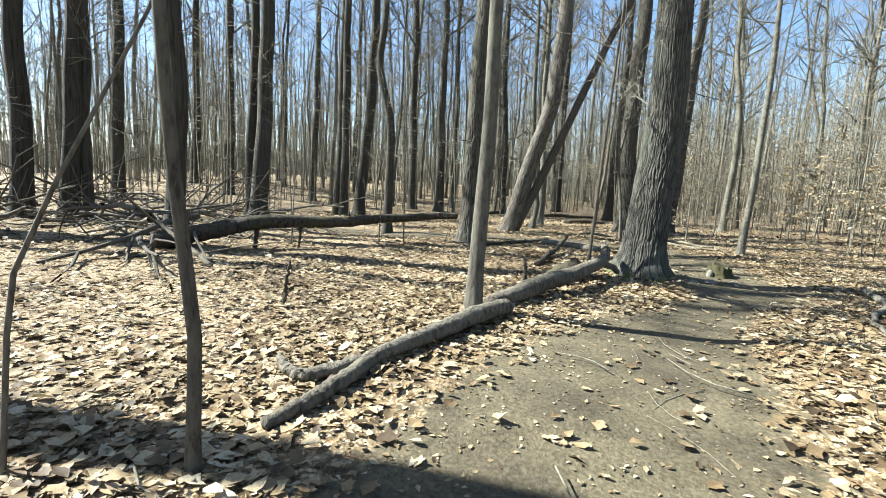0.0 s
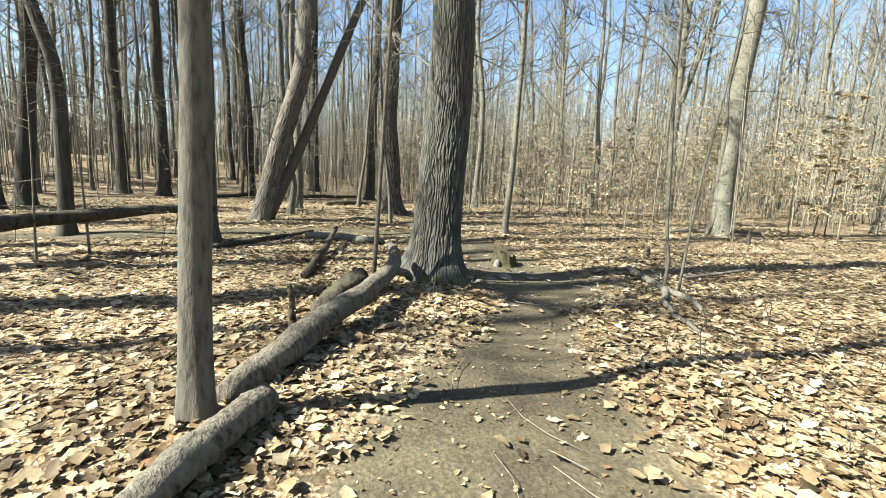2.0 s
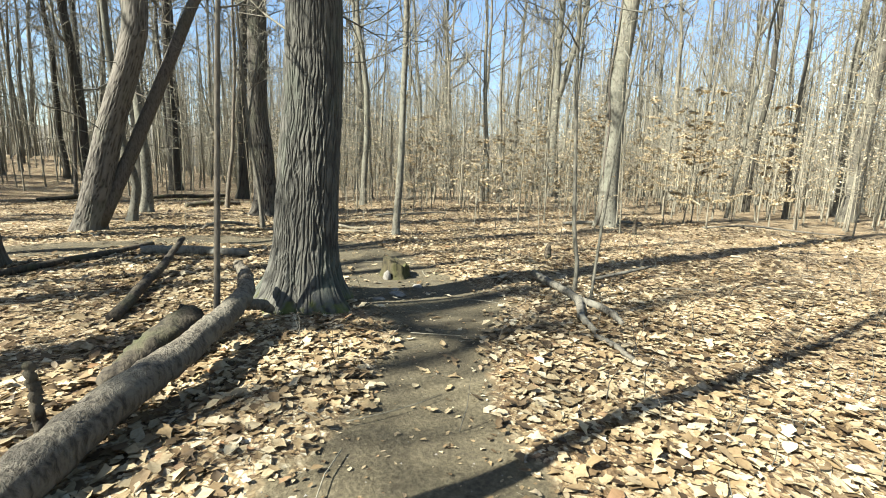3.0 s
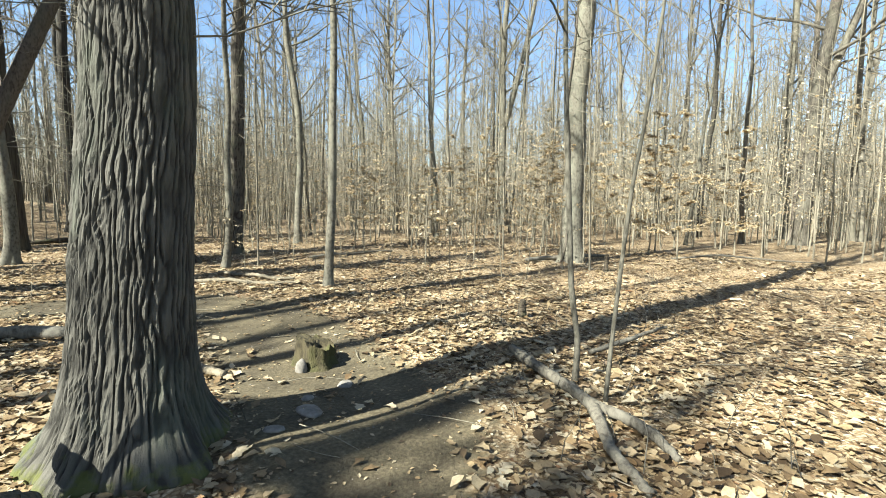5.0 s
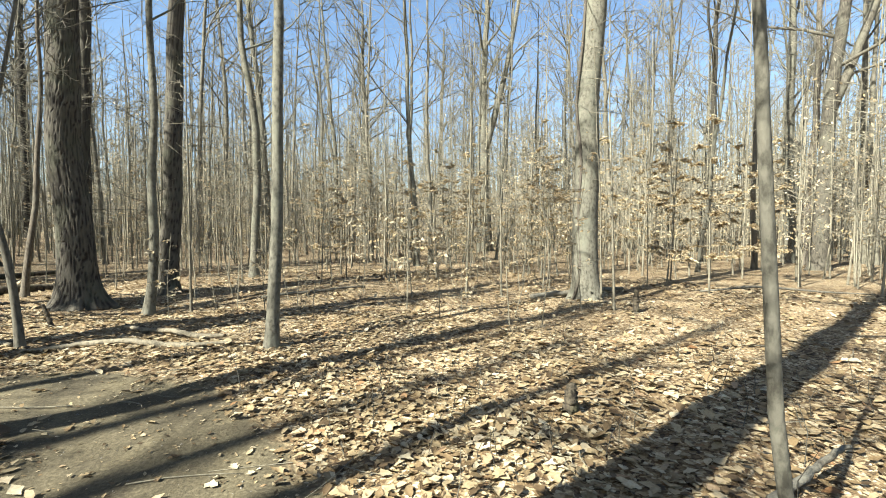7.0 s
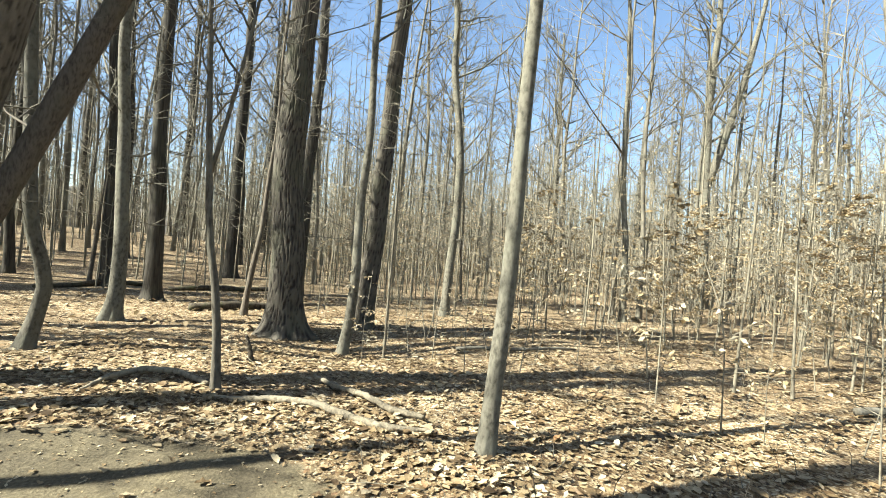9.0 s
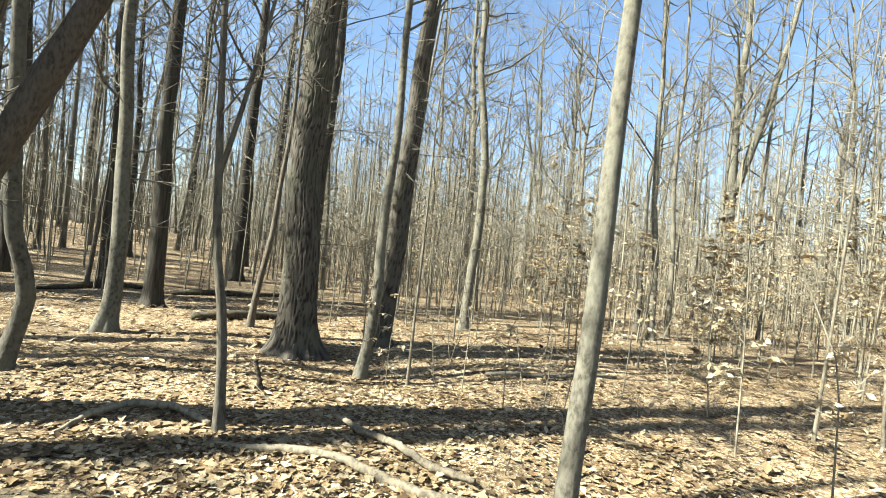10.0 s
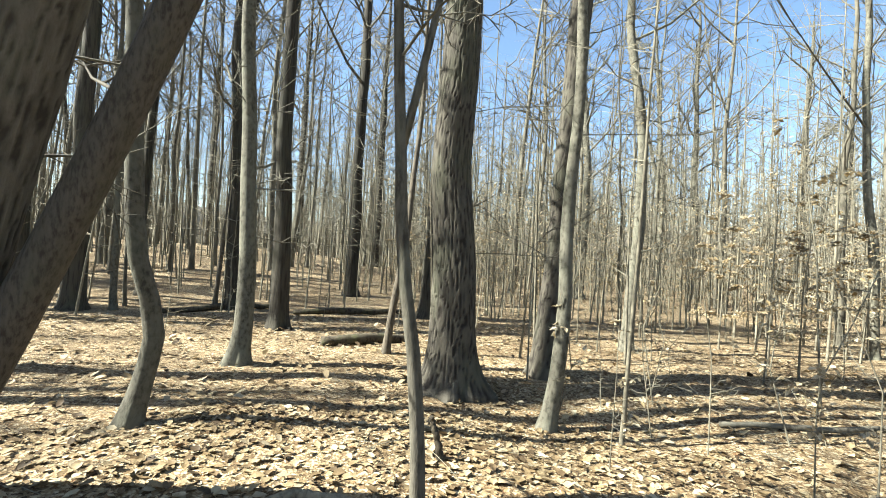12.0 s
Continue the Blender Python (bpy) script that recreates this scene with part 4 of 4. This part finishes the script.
def plant_understorey():
    rng = np.random.default_rng(77)
    used = set()

    def put(kind, x, y, scale):
        m = pose(x, y, z_at(x, y), rng.normal(0, 2), rng.normal(0, 2), rng.uniform(0, 360))
        if id(kind) not in used:
            used.add(id(kind))
            kind.matrix_basis = m
            return
        copy_thing(kind, m @ Matrix.Diagonal((scale, scale, scale, 1))).scale = (scale,) * 3

    for n, (x, y, s) in enumerate(((17.0, 11.3, 1.0), (16.2, 14.6, 1.0), (15.6, 9.9, 0.9), (18.6, 12.6, 1.0), (15.3, 17.6, 0.85), (20.0, 17.0, 1.0), (13.0, 21.5, 0.9), (22.5, 13.5, 1.0), (21.0, 21.5, 1.0), (17.5, 25.0, 0.9), (11.0, 14.4, 0.55), (24.5, 18.0, 1.0), (19.0, 9.6, 0.9), (14.2, 13.2, 0.7), (20.5, 14.8, 1.1), (17.2, 18.4, 1.0), (22.0, 10.8, 1.0), (13.6, 16.4, 0.8), (19.0, 20.5, 1.1), (15.5, 20.8, 0.9), (24.0, 15.0, 1.1), (12.0, 18.6, 0.7))):
        put(FULL[n % 2], x, y, s)
    placed = 0
    while placed < 110:
        a, d = rng.uniform(-0.1, 1.45), 6 + 26 * rng.uniform(0, 1) ** 0.8
        x, y = 5 + d * math.sin(a), 9 + d * math.cos(a)
        if trail_at(x, y) > 0 or x < 5.2 or (x < 9 and y < 13) or math.hypot(x - 5, y - 13) < 6.5:
            continue
        put(TALL[rng.integers(len(TALL))], x, y, rng.uniform(0.7, 1.25))
        placed += 1
    placed = 0
    while placed < 85:
        a, d = rng.uniform(-0.05, 1.5), 4.5 + 17 * rng.uniform(0, 1)
        x, y = 5 + d * math.sin(a), 10 + d * math.cos(a)
        if trail_at(x, y) > 0 or x < 6.6 or (x < 8.5 and y < 13.2):
            continue
        put(LOW[rng.integers(len(LOW))], x, y, rng.uniform(0.6, 1.3))
        placed += 1
    placed = 0
    while placed < 60:
        x, y = rng.uniform(6.8, 17), rng.uniform(14.2, 27)
        if math.hypot(x - 5.7, y - 18.1) < 1.2:
            continue
        put((LOW[1], TALL[2], LOW[1], LOW[3])[rng.integers(4)], x, y, rng.uniform(0.6, 1.25))
        placed += 1
    for x, y, s in ((-3.0, 9.3, 0.9), (-1.3, 9.8, 0.7), (-0.9, 10.4, 0.8), (0.1, 9.6, 0.8), (-2.2, 11.6, 0.8), (-4.4, 12.2, 1.0), (-0.2, 13.0, 1.0), (-3.6, 14.4, 1.0), (3.0, 13.6, 0.6), (1.0, 21.0, 1.0), (3.6, 24.0, 1.0), (-0.6, 17.8, 0.9), (6.0, 21.6, 0.9), (1.6, 23.2, 0.8)):
        put((LOW[1], TALL[2], LOW[3])[rng.integers(3)], x, y, s)


plant_understorey()


# ---- the woods behind ----
def plain_tree(rng, height, r, boughs, kids):
    line = centre_line([(height * 0.4, rng.normal(0, 0.25), rng.normal(0, 0.25)), (height, rng.normal(0, 0.8), rng.normal(0, 0.8))], height, rng, 0.06, 2.2)
    g = Geo()
    tube(g, line, trunk_radius(line[:, 2], height, r, 0.5, 0.25), 6, False)
    for n in range(boughs):
        z = height * rng.uniform(0.28, 0.98)
        p = np.array([np.interp(z, line[:, 2], line[:, 0]), np.interp(z, line[:, 2], line[:, 1]), z])
        a = rng.uniform(0, 6.3)
        limb(g, rng, p, np.array([math.cos(a), math.sin(a), rng.uniform(0.5, 1.3)]), height * rng.uniform(0.14, 0.28), max(r * 0.3, 0.02), 1, 3, kids, 0.08)
    return g


def middle_trees():
    """Countable trees between the trail and the deep woods."""
    rng = np.random.default_rng(12)
    kinds = []
    for n, (h, r, m) in enumerate(((16, 0.09, BARK_FAR), (19, 0.14, BARK_RIDGED), (14, 0.065, BARK_GREY), (11, 0.045, BARK_FAR), (17, 0.11, BARK_GREY))):
        g = np.random.default_rng(60 + n)
        top = thing("tree", 0, 0, -50, "slim bare tree in the middle distance", "tree", "woodland trees")
        line = centre_line([(h * 0.4, g.normal(0, 0.2), g.normal(0, 0.2))], h, g, 0.05, 0.8)
        part("trunk", trunk_mesh(line, h, r, g, 9, 0.45), m, top)
        part("crown", crown_mesh(line, h, r, g, 0.3, 13, 0.21, 2, (4, 3, 2)), BARK_FAR, top, "bare branches and twigs")
        kinds.append(top)
    first = set()
    placed = 0
    while placed < 60:
        a = rng.uniform(-0.75, 1.5)
        d = rng.uniform(17, 40)
        x, y = 4 + d * math.sin(a), 8 + d * math.cos(a)
        if math.hypot(x - 5, y - 14) < 13:
            continue
        n = int(rng.integers(len(kinds)))
        m = pose(x, y, z_at(x, y), rng.normal(0, 2.0), rng.normal(0, 2.0), rng.uniform(0, 360))
        if n not in first:
            first.add(n)
            kinds[n].matrix_basis = m
        else:
            copy_thing(kinds[n], m)
        placed += 1
    west = []
    while len(west) < 15:
        a, d = rng.uniform(-1.5, -0.2), rng.uniform(15, 36)
        x, y = 5 + d * math.sin(a), 13 + d * math.cos(a)
        if x < -4 or y > 27:
            west.append((x, y))
    while len(west) < 25:
        x, y = rng.uniform(-30, -17), rng.uniform(14, 31)
        west.append((x, y))
    # the four listed are added sunward, mostly out of view, for their shadows
    for x, y in [(-14.0, 4.6), (-22, 9.0), (-25, 15.5), (-20, 20.0)] + west:
        copy_thing(kinds[int(rng.integers(len(kinds)))], pose(x, y, z_at(x, y), rng.normal(0, 2), rng.normal(0, 2), rng.uniform(0, 360)))


middle_trees()


def deep_woods():
    rng = np.random.default_rng(21)
    kinds = [plain_tree(np.random.default_rng(80 + n), h, r, b, (4, 3, 2)).arrays() for n, (h, r, b) in enumerate(((20, 0.15, 11), (17, 0.1, 10), (15, 0.07, 9), (20, 0.18, 11), (12, 0.045, 9), (9, 0.035, 8), (13, 0.06, 9)))]
    geo = Geo()
    for n in range(500):
        a = rng.uniform(-1.05, 1.85) if n < 410 else rng.uniform(1.85, 5.2) if n < 460 else rng.uniform(-1.1, 0.0)
        d = math.sqrt(rng.uniform(25 ** 2, 80 ** 2)) if n < 460 else rng.uniform(24, 62)
        x, y = 4 + d * math.sin(a), 8 + d * math.cos(a)
        v, q, t = kinds[int(rng.integers(len(kinds)))]
        s, b = rng.uniform(0.8, 1.15), rng.uniform(0, 6.3)
        w = v * s
        lx, ly = rng.normal(0, 0.035, 2)
        w = np.stack([w[:, 0] * math.cos(b) - w[:, 1] * math.sin(b) + lx * w[:, 2] + x, w[:, 0] * math.sin(b) + w[:, 1] * math.cos(b) + ly * w[:, 2] + y, w[:, 2] + z_at(x, y) - 0.1], -1)
        geo.add(w, q, t)
    tagged(part("far_woods", geo, BARK_FAR), "dense bare woodland of thin grey trunks in the distance", "woods", kind="stuff")


deep_woods()


def woodland_edge():
    """Row behind row of slim trees where the woods close up."""
    rng = np.random.default_rng(29)
    kinds = []
    for n in range(6):
        g = np.random.default_rng(190 + n)
        h = g.uniform(11, 19)
        line = np.stack([np.cumsum(g.normal(0, 0.16, 5)), np.cumsum(g.normal(0, 0.16, 5)), np.linspace(-0.3, h, 5)], -1)
        wood = Geo()
        tube(wood, line, np.linspace(g.uniform(0.07, 0.17), 0.03, 5), 4, False)
        for _ in range(26):
            z = h * g.uniform(0.3, 0.98)
            a = g.uniform(0, 6.3)
            p = np.array([np.interp(z, line[:, 2], line[:, 0]), np.interp(z, line[:, 2], line[:, 1]), z])
            cone(wood, p, p + np.array([math.cos(a), math.sin(a), g.uniform(0.5, 1.8)]) * g.uniform(0.7, 2.0), 0.035)
        kinds.append(wood.arrays())
    geo = Geo()
    for n in range(1700):
        a = rng.uniform(-1.15, -0.1) if n % 5 == 0 else rng.uniform(-0.1, 1.95)
        d = math.sqrt(rng.uniform(48 ** 2, 112 ** 2))
        x, y = 4 + d * math.sin(a), 8 + d * math.cos(a)
        v, q, t = kinds[int(rng.integers(len(kinds)))]
        s, b = rng.uniform(0.75, 1.15), rng.uniform(0, 6.3)
        geo.add(np.stack([s * (v[:, 0] * math.cos(b) - v[:, 1] * math.sin(b)) + x, s * (v[:, 0] * math.sin(b) + v[:, 1] * math.cos(b)) + y, s * v[:, 2] + z_at(x, y)], -1), q, t)
    tagged(part("woodland_edge", geo, BARK_FAR), "grey wall of slim bare trees deep in the woods", "woods", kind="stuff")


woodland_edge()


def thicket():
    """Brush of thin stems and dry leaves under the far trees."""
    rng = np.random.default_rng(23)
    kinds = []
    for n in range(10):
        g = np.random.default_rng(150 + n)
        wood, leaf = Geo(), Geo()
        h = g.uniform(3.0, 9.0) if n < 7 else g.uniform(7.0, 12.0)
        line = np.stack([np.cumsum(g.normal(0, 0.05, 5)), np.cumsum(g.normal(0, 0.05, 5)), np.linspace(0, h, 5)], -1)
        tube(wood, line, np.linspace(0.03, 0.008, 5), 4, False)
        for _ in range(13):
            z = h * g.uniform(0.2, 0.97)
            a = g.uniform(0, 6.3)
            p = np.array([np.interp(z, line[:, 2], line[:, 0]), np.interp(z, line[:, 2], line[:, 1]), z])
            e = p + np.array([math.cos(a), math.sin(a), g.uniform(0.1, 0.7)]) * h * 0.2
            cone(wood, p, e, 0.012)
            for _ in range((g.integers(4, 14) if z < 5 else 1) if n < 5 else 0):
                c = p + (e - p) * g.uniform(0.3, 1.1) + g.normal(0, 0.12, 3)
                u, w = g.normal(0, 1, (2, 3))
                u, w = u / np.linalg.norm(u) * 0.05, w / np.linalg.norm(w) * 0.028
                leaf.add([c - u, c + w, c + u, c - w], [(0, 1, 2, 3)])
        kinds.append((wood.arrays(), leaf.arrays() if leaf.count else None))
    stems, leaves = Geo(), Geo()
    for n in range(3600):
        a = rng.uniform(0.1, 1.9) if n < 2350 else rng.uniform(-1.1, 0.15)
        d = math.sqrt(rng.uniform(14 ** 2, 60 ** 2))
        x, y = 4 + d * math.sin(a), 8 + d * math.cos(a)
        if math.hypot(x - 5, y - 14) < 11:
            continue
        wood, leaf = kinds[int(rng.integers(len(kinds)))]
        s, b = rng.uniform(0.6, 1.2), rng.uniform(0, 6.3)
        for geo, some in ((stems, wood), (leaves, leaf)):
            if some is None or (geo is leaves and a < 0.15):
                continue
            v = some[0] * s
            geo.add(np.stack([v[:, 0] * math.cos(b) - v[:, 1] * math.sin(b) + x, v[:, 0] * math.sin(b) + v[:, 1] * math.cos(b) + y, v[:, 2] + z_at(x, y)], -1), some[1], some[2])
    tagged(part("thicket", stems, TWIG), "brush of thin bare stems beneath the trees", "undergrowth", kind="stuff")
    tagged(part("thicket_leaves", leaves, BEECH_LEAF, smooth=False), "pale dry leaves clinging to the undergrowth", "leaves", kind="stuff")


thicket()


# ---- fallen leaves, twigs and grit ----
def lobed_leaf(rng, lobes):
    """Outline of one dry leaf along x, one unit long, curled."""
    if lobes:
        u = np.array([0, 0.22, 0.34, 0.58, 0.72, 1.0])
        w = np.array([0.02, 0.24, 0.17, 0.32, 0.17, 0.0]) * rng.uniform(0.8, 1.25)
    else:
        u = np.array([0, rng.uniform(0.25, 0.4), rng.uniform(0.55, 0.7), 1.0])
        w = np.array([0.0, rng.uniform(0.18, 0.36), rng.uniform(0.14, 0.34), 0.0])
    k1, k2 = rng.normal(0, 0.3), rng.uniform(-0.2, 0.6)
    n = len(u)
    jl, jr = rng.uniform(0.6, 1.3, n), rng.uniform(0.6, 1.3, n)

    def lift(x, y):
        return k1 * (x - 0.5) ** 2 + k2 * y * y * 2.2 + 0.1 * k1 * np.sin(9 * x)

    mid = np.stack([u, 0 * u, lift(u, 0 * u) - 0.03], -1)
    lf = np.stack([u + 0.06 * jl - 0.06, w * jl, lift(u, w * jl)], -1)
    rt = np.stack([u + 0.06 * jr - 0.06, -w * jr, lift(u, -w * jr)], -1)
    v = np.concatenate([mid, lf, rt]) - (0.5, 0, 0)
    i = np.arange(n - 1)
    q = np.concatenate([np.stack([i, i + 1, n + i + 1, n + i], -1), np.stack([i + 1, i, 2 * n + i, 2 * n + i + 1], -1)])
    return v, q


def scatter_leaves(shapes, rng, x, y, size, tilt, lift):
    """All leaves of one sheet of litter in one mesh."""
    geo = Geo()
    pick = rng.integers(0, len(shapes), len(x))
    zb = land(x, y)
    for s, (v, q) in enumerate(shapes):
        at = np.flatnonzero(pick == s)
        if not len(at):
            continue
        a = rng.uniform(0, 2 * np.pi, len(at))
        tx, ty = rng.normal(0, tilt, (2, len(at)))
        w = v[None] * size[at][:, None, None]
        z = w[..., 2] + w[..., 0] * tx[:, None] + w[..., 1] * ty[:, None]
        z = z - z.min(axis=1, keepdims=True)
        px = w[..., 0] * np.cos(a)[:, None] - w[..., 1] * np.sin(a)[:, None] + x[at][:, None]
        py = w[..., 0] * np.sin(a)[:, None] + w[..., 1] * np.cos(a)[:, None] + y[at][:, None]
        geo.add(np.stack([px, py, z + (zb[at] + rng.uniform(0.002, lift, len(at)))[:, None]], -1).reshape(-1, 3), (q[None] + (np.arange(len(at)) * len(v))[:, None, None]).reshape(-1, 4))
    return geo


def litter():
    rng = np.random.default_rng(31)
    fine = [lobed_leaf(rng, True) for _ in range(10)]
    plain = [lobed_leaf(rng, False) for _ in range(14)]
    way = np.array([p[1][:2] for p in PATH])

    def away(x, y):
        return np.min(np.hypot(x[:, None] - way[None, :, 0], y[:, None] - way[None, :, 1]), axis=1)

    def field(count, lo, hi, near, far):
        x, y = rng.uniform(lo[0], hi[0], count), rng.uniform(lo[1], hi[1], count)
        d = away(x, y)
        clump = 0.5 + 0.5 * np.sin(1.7 * x + 2 * np.sin(1.1 * y)) * np.sin(1.3 * y + 1.5 * np.sin(0.9 * x))
        bare = np.clip(trail_at(x, y) * 1.25, 0, 1)
        keep = (d >= near) & (d < far) & (rng.uniform(0, 1, count) > bare * 0.985) & (rng.uniform(0, 1, count) < 0.55 + 0.45 * clump)
        return x[keep], y[keep]

    x, y = field(135000, (-4, -0.5), (9, 16), 0.0, 2.7)
    tagged(part("leaf_litter", scatter_leaves(fine + plain[:8], rng, x, y, 0.03 + 0.09 * rng.uniform(0, 1, len(x)) ** 1.3, 0.17, 0.024), LEAF), "crisp pale oak leaves lying deep beside the trail", "leaf litter", kind="stuff")
    x, y = field(112000, (-7, -0.5), (13, 20), 2.7, 5.5)
    top = tagged(part("leaf_litter", scatter_leaves(plain, rng, x, y, 0.04 + 0.085 * rng.uniform(0, 1, len(x)) ** 1.3, 0.17, 0.024), LEAF), "deep litter of pale dry oak and maple leaves", "leaf litter", kind="stuff")
    x, y = field(54000, (-14, 2), (24, 30), 5.5, 13.0)
    tagged(part("leaf_litter", scatter_leaves(plain, rng, x, y, 0.07 + 0.08 * rng.uniform(0, 1, len(x)) ** 1.5, 0.24, 0.03), LEAF), "pale dry leaves spread over the woodland floor", "leaf litter", kind="stuff")
    # broken leaf crumbs on the trail
    x, y = rng.uniform(-0.8, 7.2, 60000), rng.uniform(0.3, 14, 60000)
    patchy = 0.5 + 0.5 * np.sin(2.3 * x + 1.9 * np.sin(1.7 * y)) * np.sin(2.9 * y + 1.3 * np.sin(2.1 * x))
    keep = (trail_at(x, y) > 0.2) & (rng.uniform(0, 1, len(x)) < 0.1 + 0.45 * patchy * (1.25 - trail_at(x, y)))
    x, y = x[keep], y[keep]
    tagged(part("leaf_crumbs", scatter_leaves(plain, rng, x, y, rng.uniform(0.012, 0.045, len(x)), 0.2, 0.006), LEAF, smooth=False), "broken leaf crumbs trodden into the earth trail", "leaf litter", kind="stuff")
    # single leaves on the trail
    meshes = []
    for v, q in fine[:6]:
        g = Geo()
        g.add(v * 0.13, q)
        meshes.append(g.mesh("leaf", LEAF, False))
    placed = 0
    while placed < 190:
        lx, ly = rng.uniform(0, 6.5), rng.uniform(1, 13)
        if trail_at(lx, ly) < 0.3:
            continue
        ob = new("leaf", meshes[int(rng.integers(6))])
        ob.parent = top
        s = rng.uniform(0.35, 0.95)
        ob.matrix_basis = pose(lx, ly, z_at(lx, ly) + 0.014, rng.normal(0, 9), rng.normal(0, 9), rng.uniform(0, 360)) @ Matrix.Diagonal((s, s, s, 1))
        placed += 1


litter()


def twigs():
    rng = np.random.default_rng(33)
    g = Geo()
    for _ in range(520):
        x, y = rng.uniform(-5, 13), rng.uniform(0.8, 19)
        a, size = rng.uniform(0, 6.3), rng.uniform(0.12, 0.7)
        f = np.linspace(-0.5, 0.5, 4)
        bend = rng.normal(0, 0.08)
        px = x + size * (f * math.cos(a) - bend * (f * f) * 4 * math.sin(a))
        py = y + size * (f * math.sin(a) + bend * (f * f) * 4 * math.cos(a))
        r = rng.uniform(0.002, 0.0065)
        tube(g, np.stack([px, py, land(px, py) + r + rng.uniform(0, 0.05)], -1), np.linspace(r, r * 0.5, 4), 4)
    tagged(part("fallen_twigs", g, TWIG), "small dead twigs strewn over the ground", "twigs", kind="stuff")
    g = Geo()
    for _ in range(420):
        a = rng.uniform(0, 6.3)
        x, y = rng.uniform(2.2, 12), rng.uniform(3.0, 15)
        if rng.uniform() < trail_at(x, y) * 0.97 or x < 0.55 * y - 1.2 or math.hypot(x - 4.5, y - 10) < 1.6:
            continue
        h = rng.uniform(0.1, 0.45)
        z = z_at(x, y)
        tube(g, [(x, y, z), (x + 0.15 * h * math.cos(a), y + 0.15 * h * math.sin(a), z + 0.5 * h), (x + 0.35 * h * math.cos(a + 0.6), y + 0.35 * h * math.sin(a + 0.6), z + h)], [0.004, 0.003, 0.0015], 3, False)
    tagged(part("dry_stalks", g, DEAD), "thin dry stalks standing in the litter", "stalks", kind="stuff")
    g = Geo()
    n = 2600
    x, y = rng.uniform(-0.5, 7, n), rng.uniform(0.5, 13.5, n)
    keep = trail_at(x, y) > 0.35
    base = np.array([(1, 0, 0), (-0.5, 0.8, 0), (-0.5, -0.8, 0), (0.1, 0, 0.8)])
    for px, py in zip(x[keep], y[keep]):
        s, a = rng.uniform(0.003, 0.011), rng.uniform(0, 6.3)
        v = base * s * rng.uniform(0.7, 1.4, 3)
        g.add(np.stack([v[:, 0] * math.cos(a) - v[:, 1] * math.sin(a) + px, v[:, 0] * math.sin(a) + v[:, 1] * math.cos(a) + py, v[:, 2] + z_at(px, py)], -1), None, [(0, 1, 3), (1, 2, 3), (2, 0, 3)])
    tagged(part("trail_grit", g, STONE, smooth=False), "loose grit and crumbs on the earth trail", "grit", kind="stuff")


twigs()
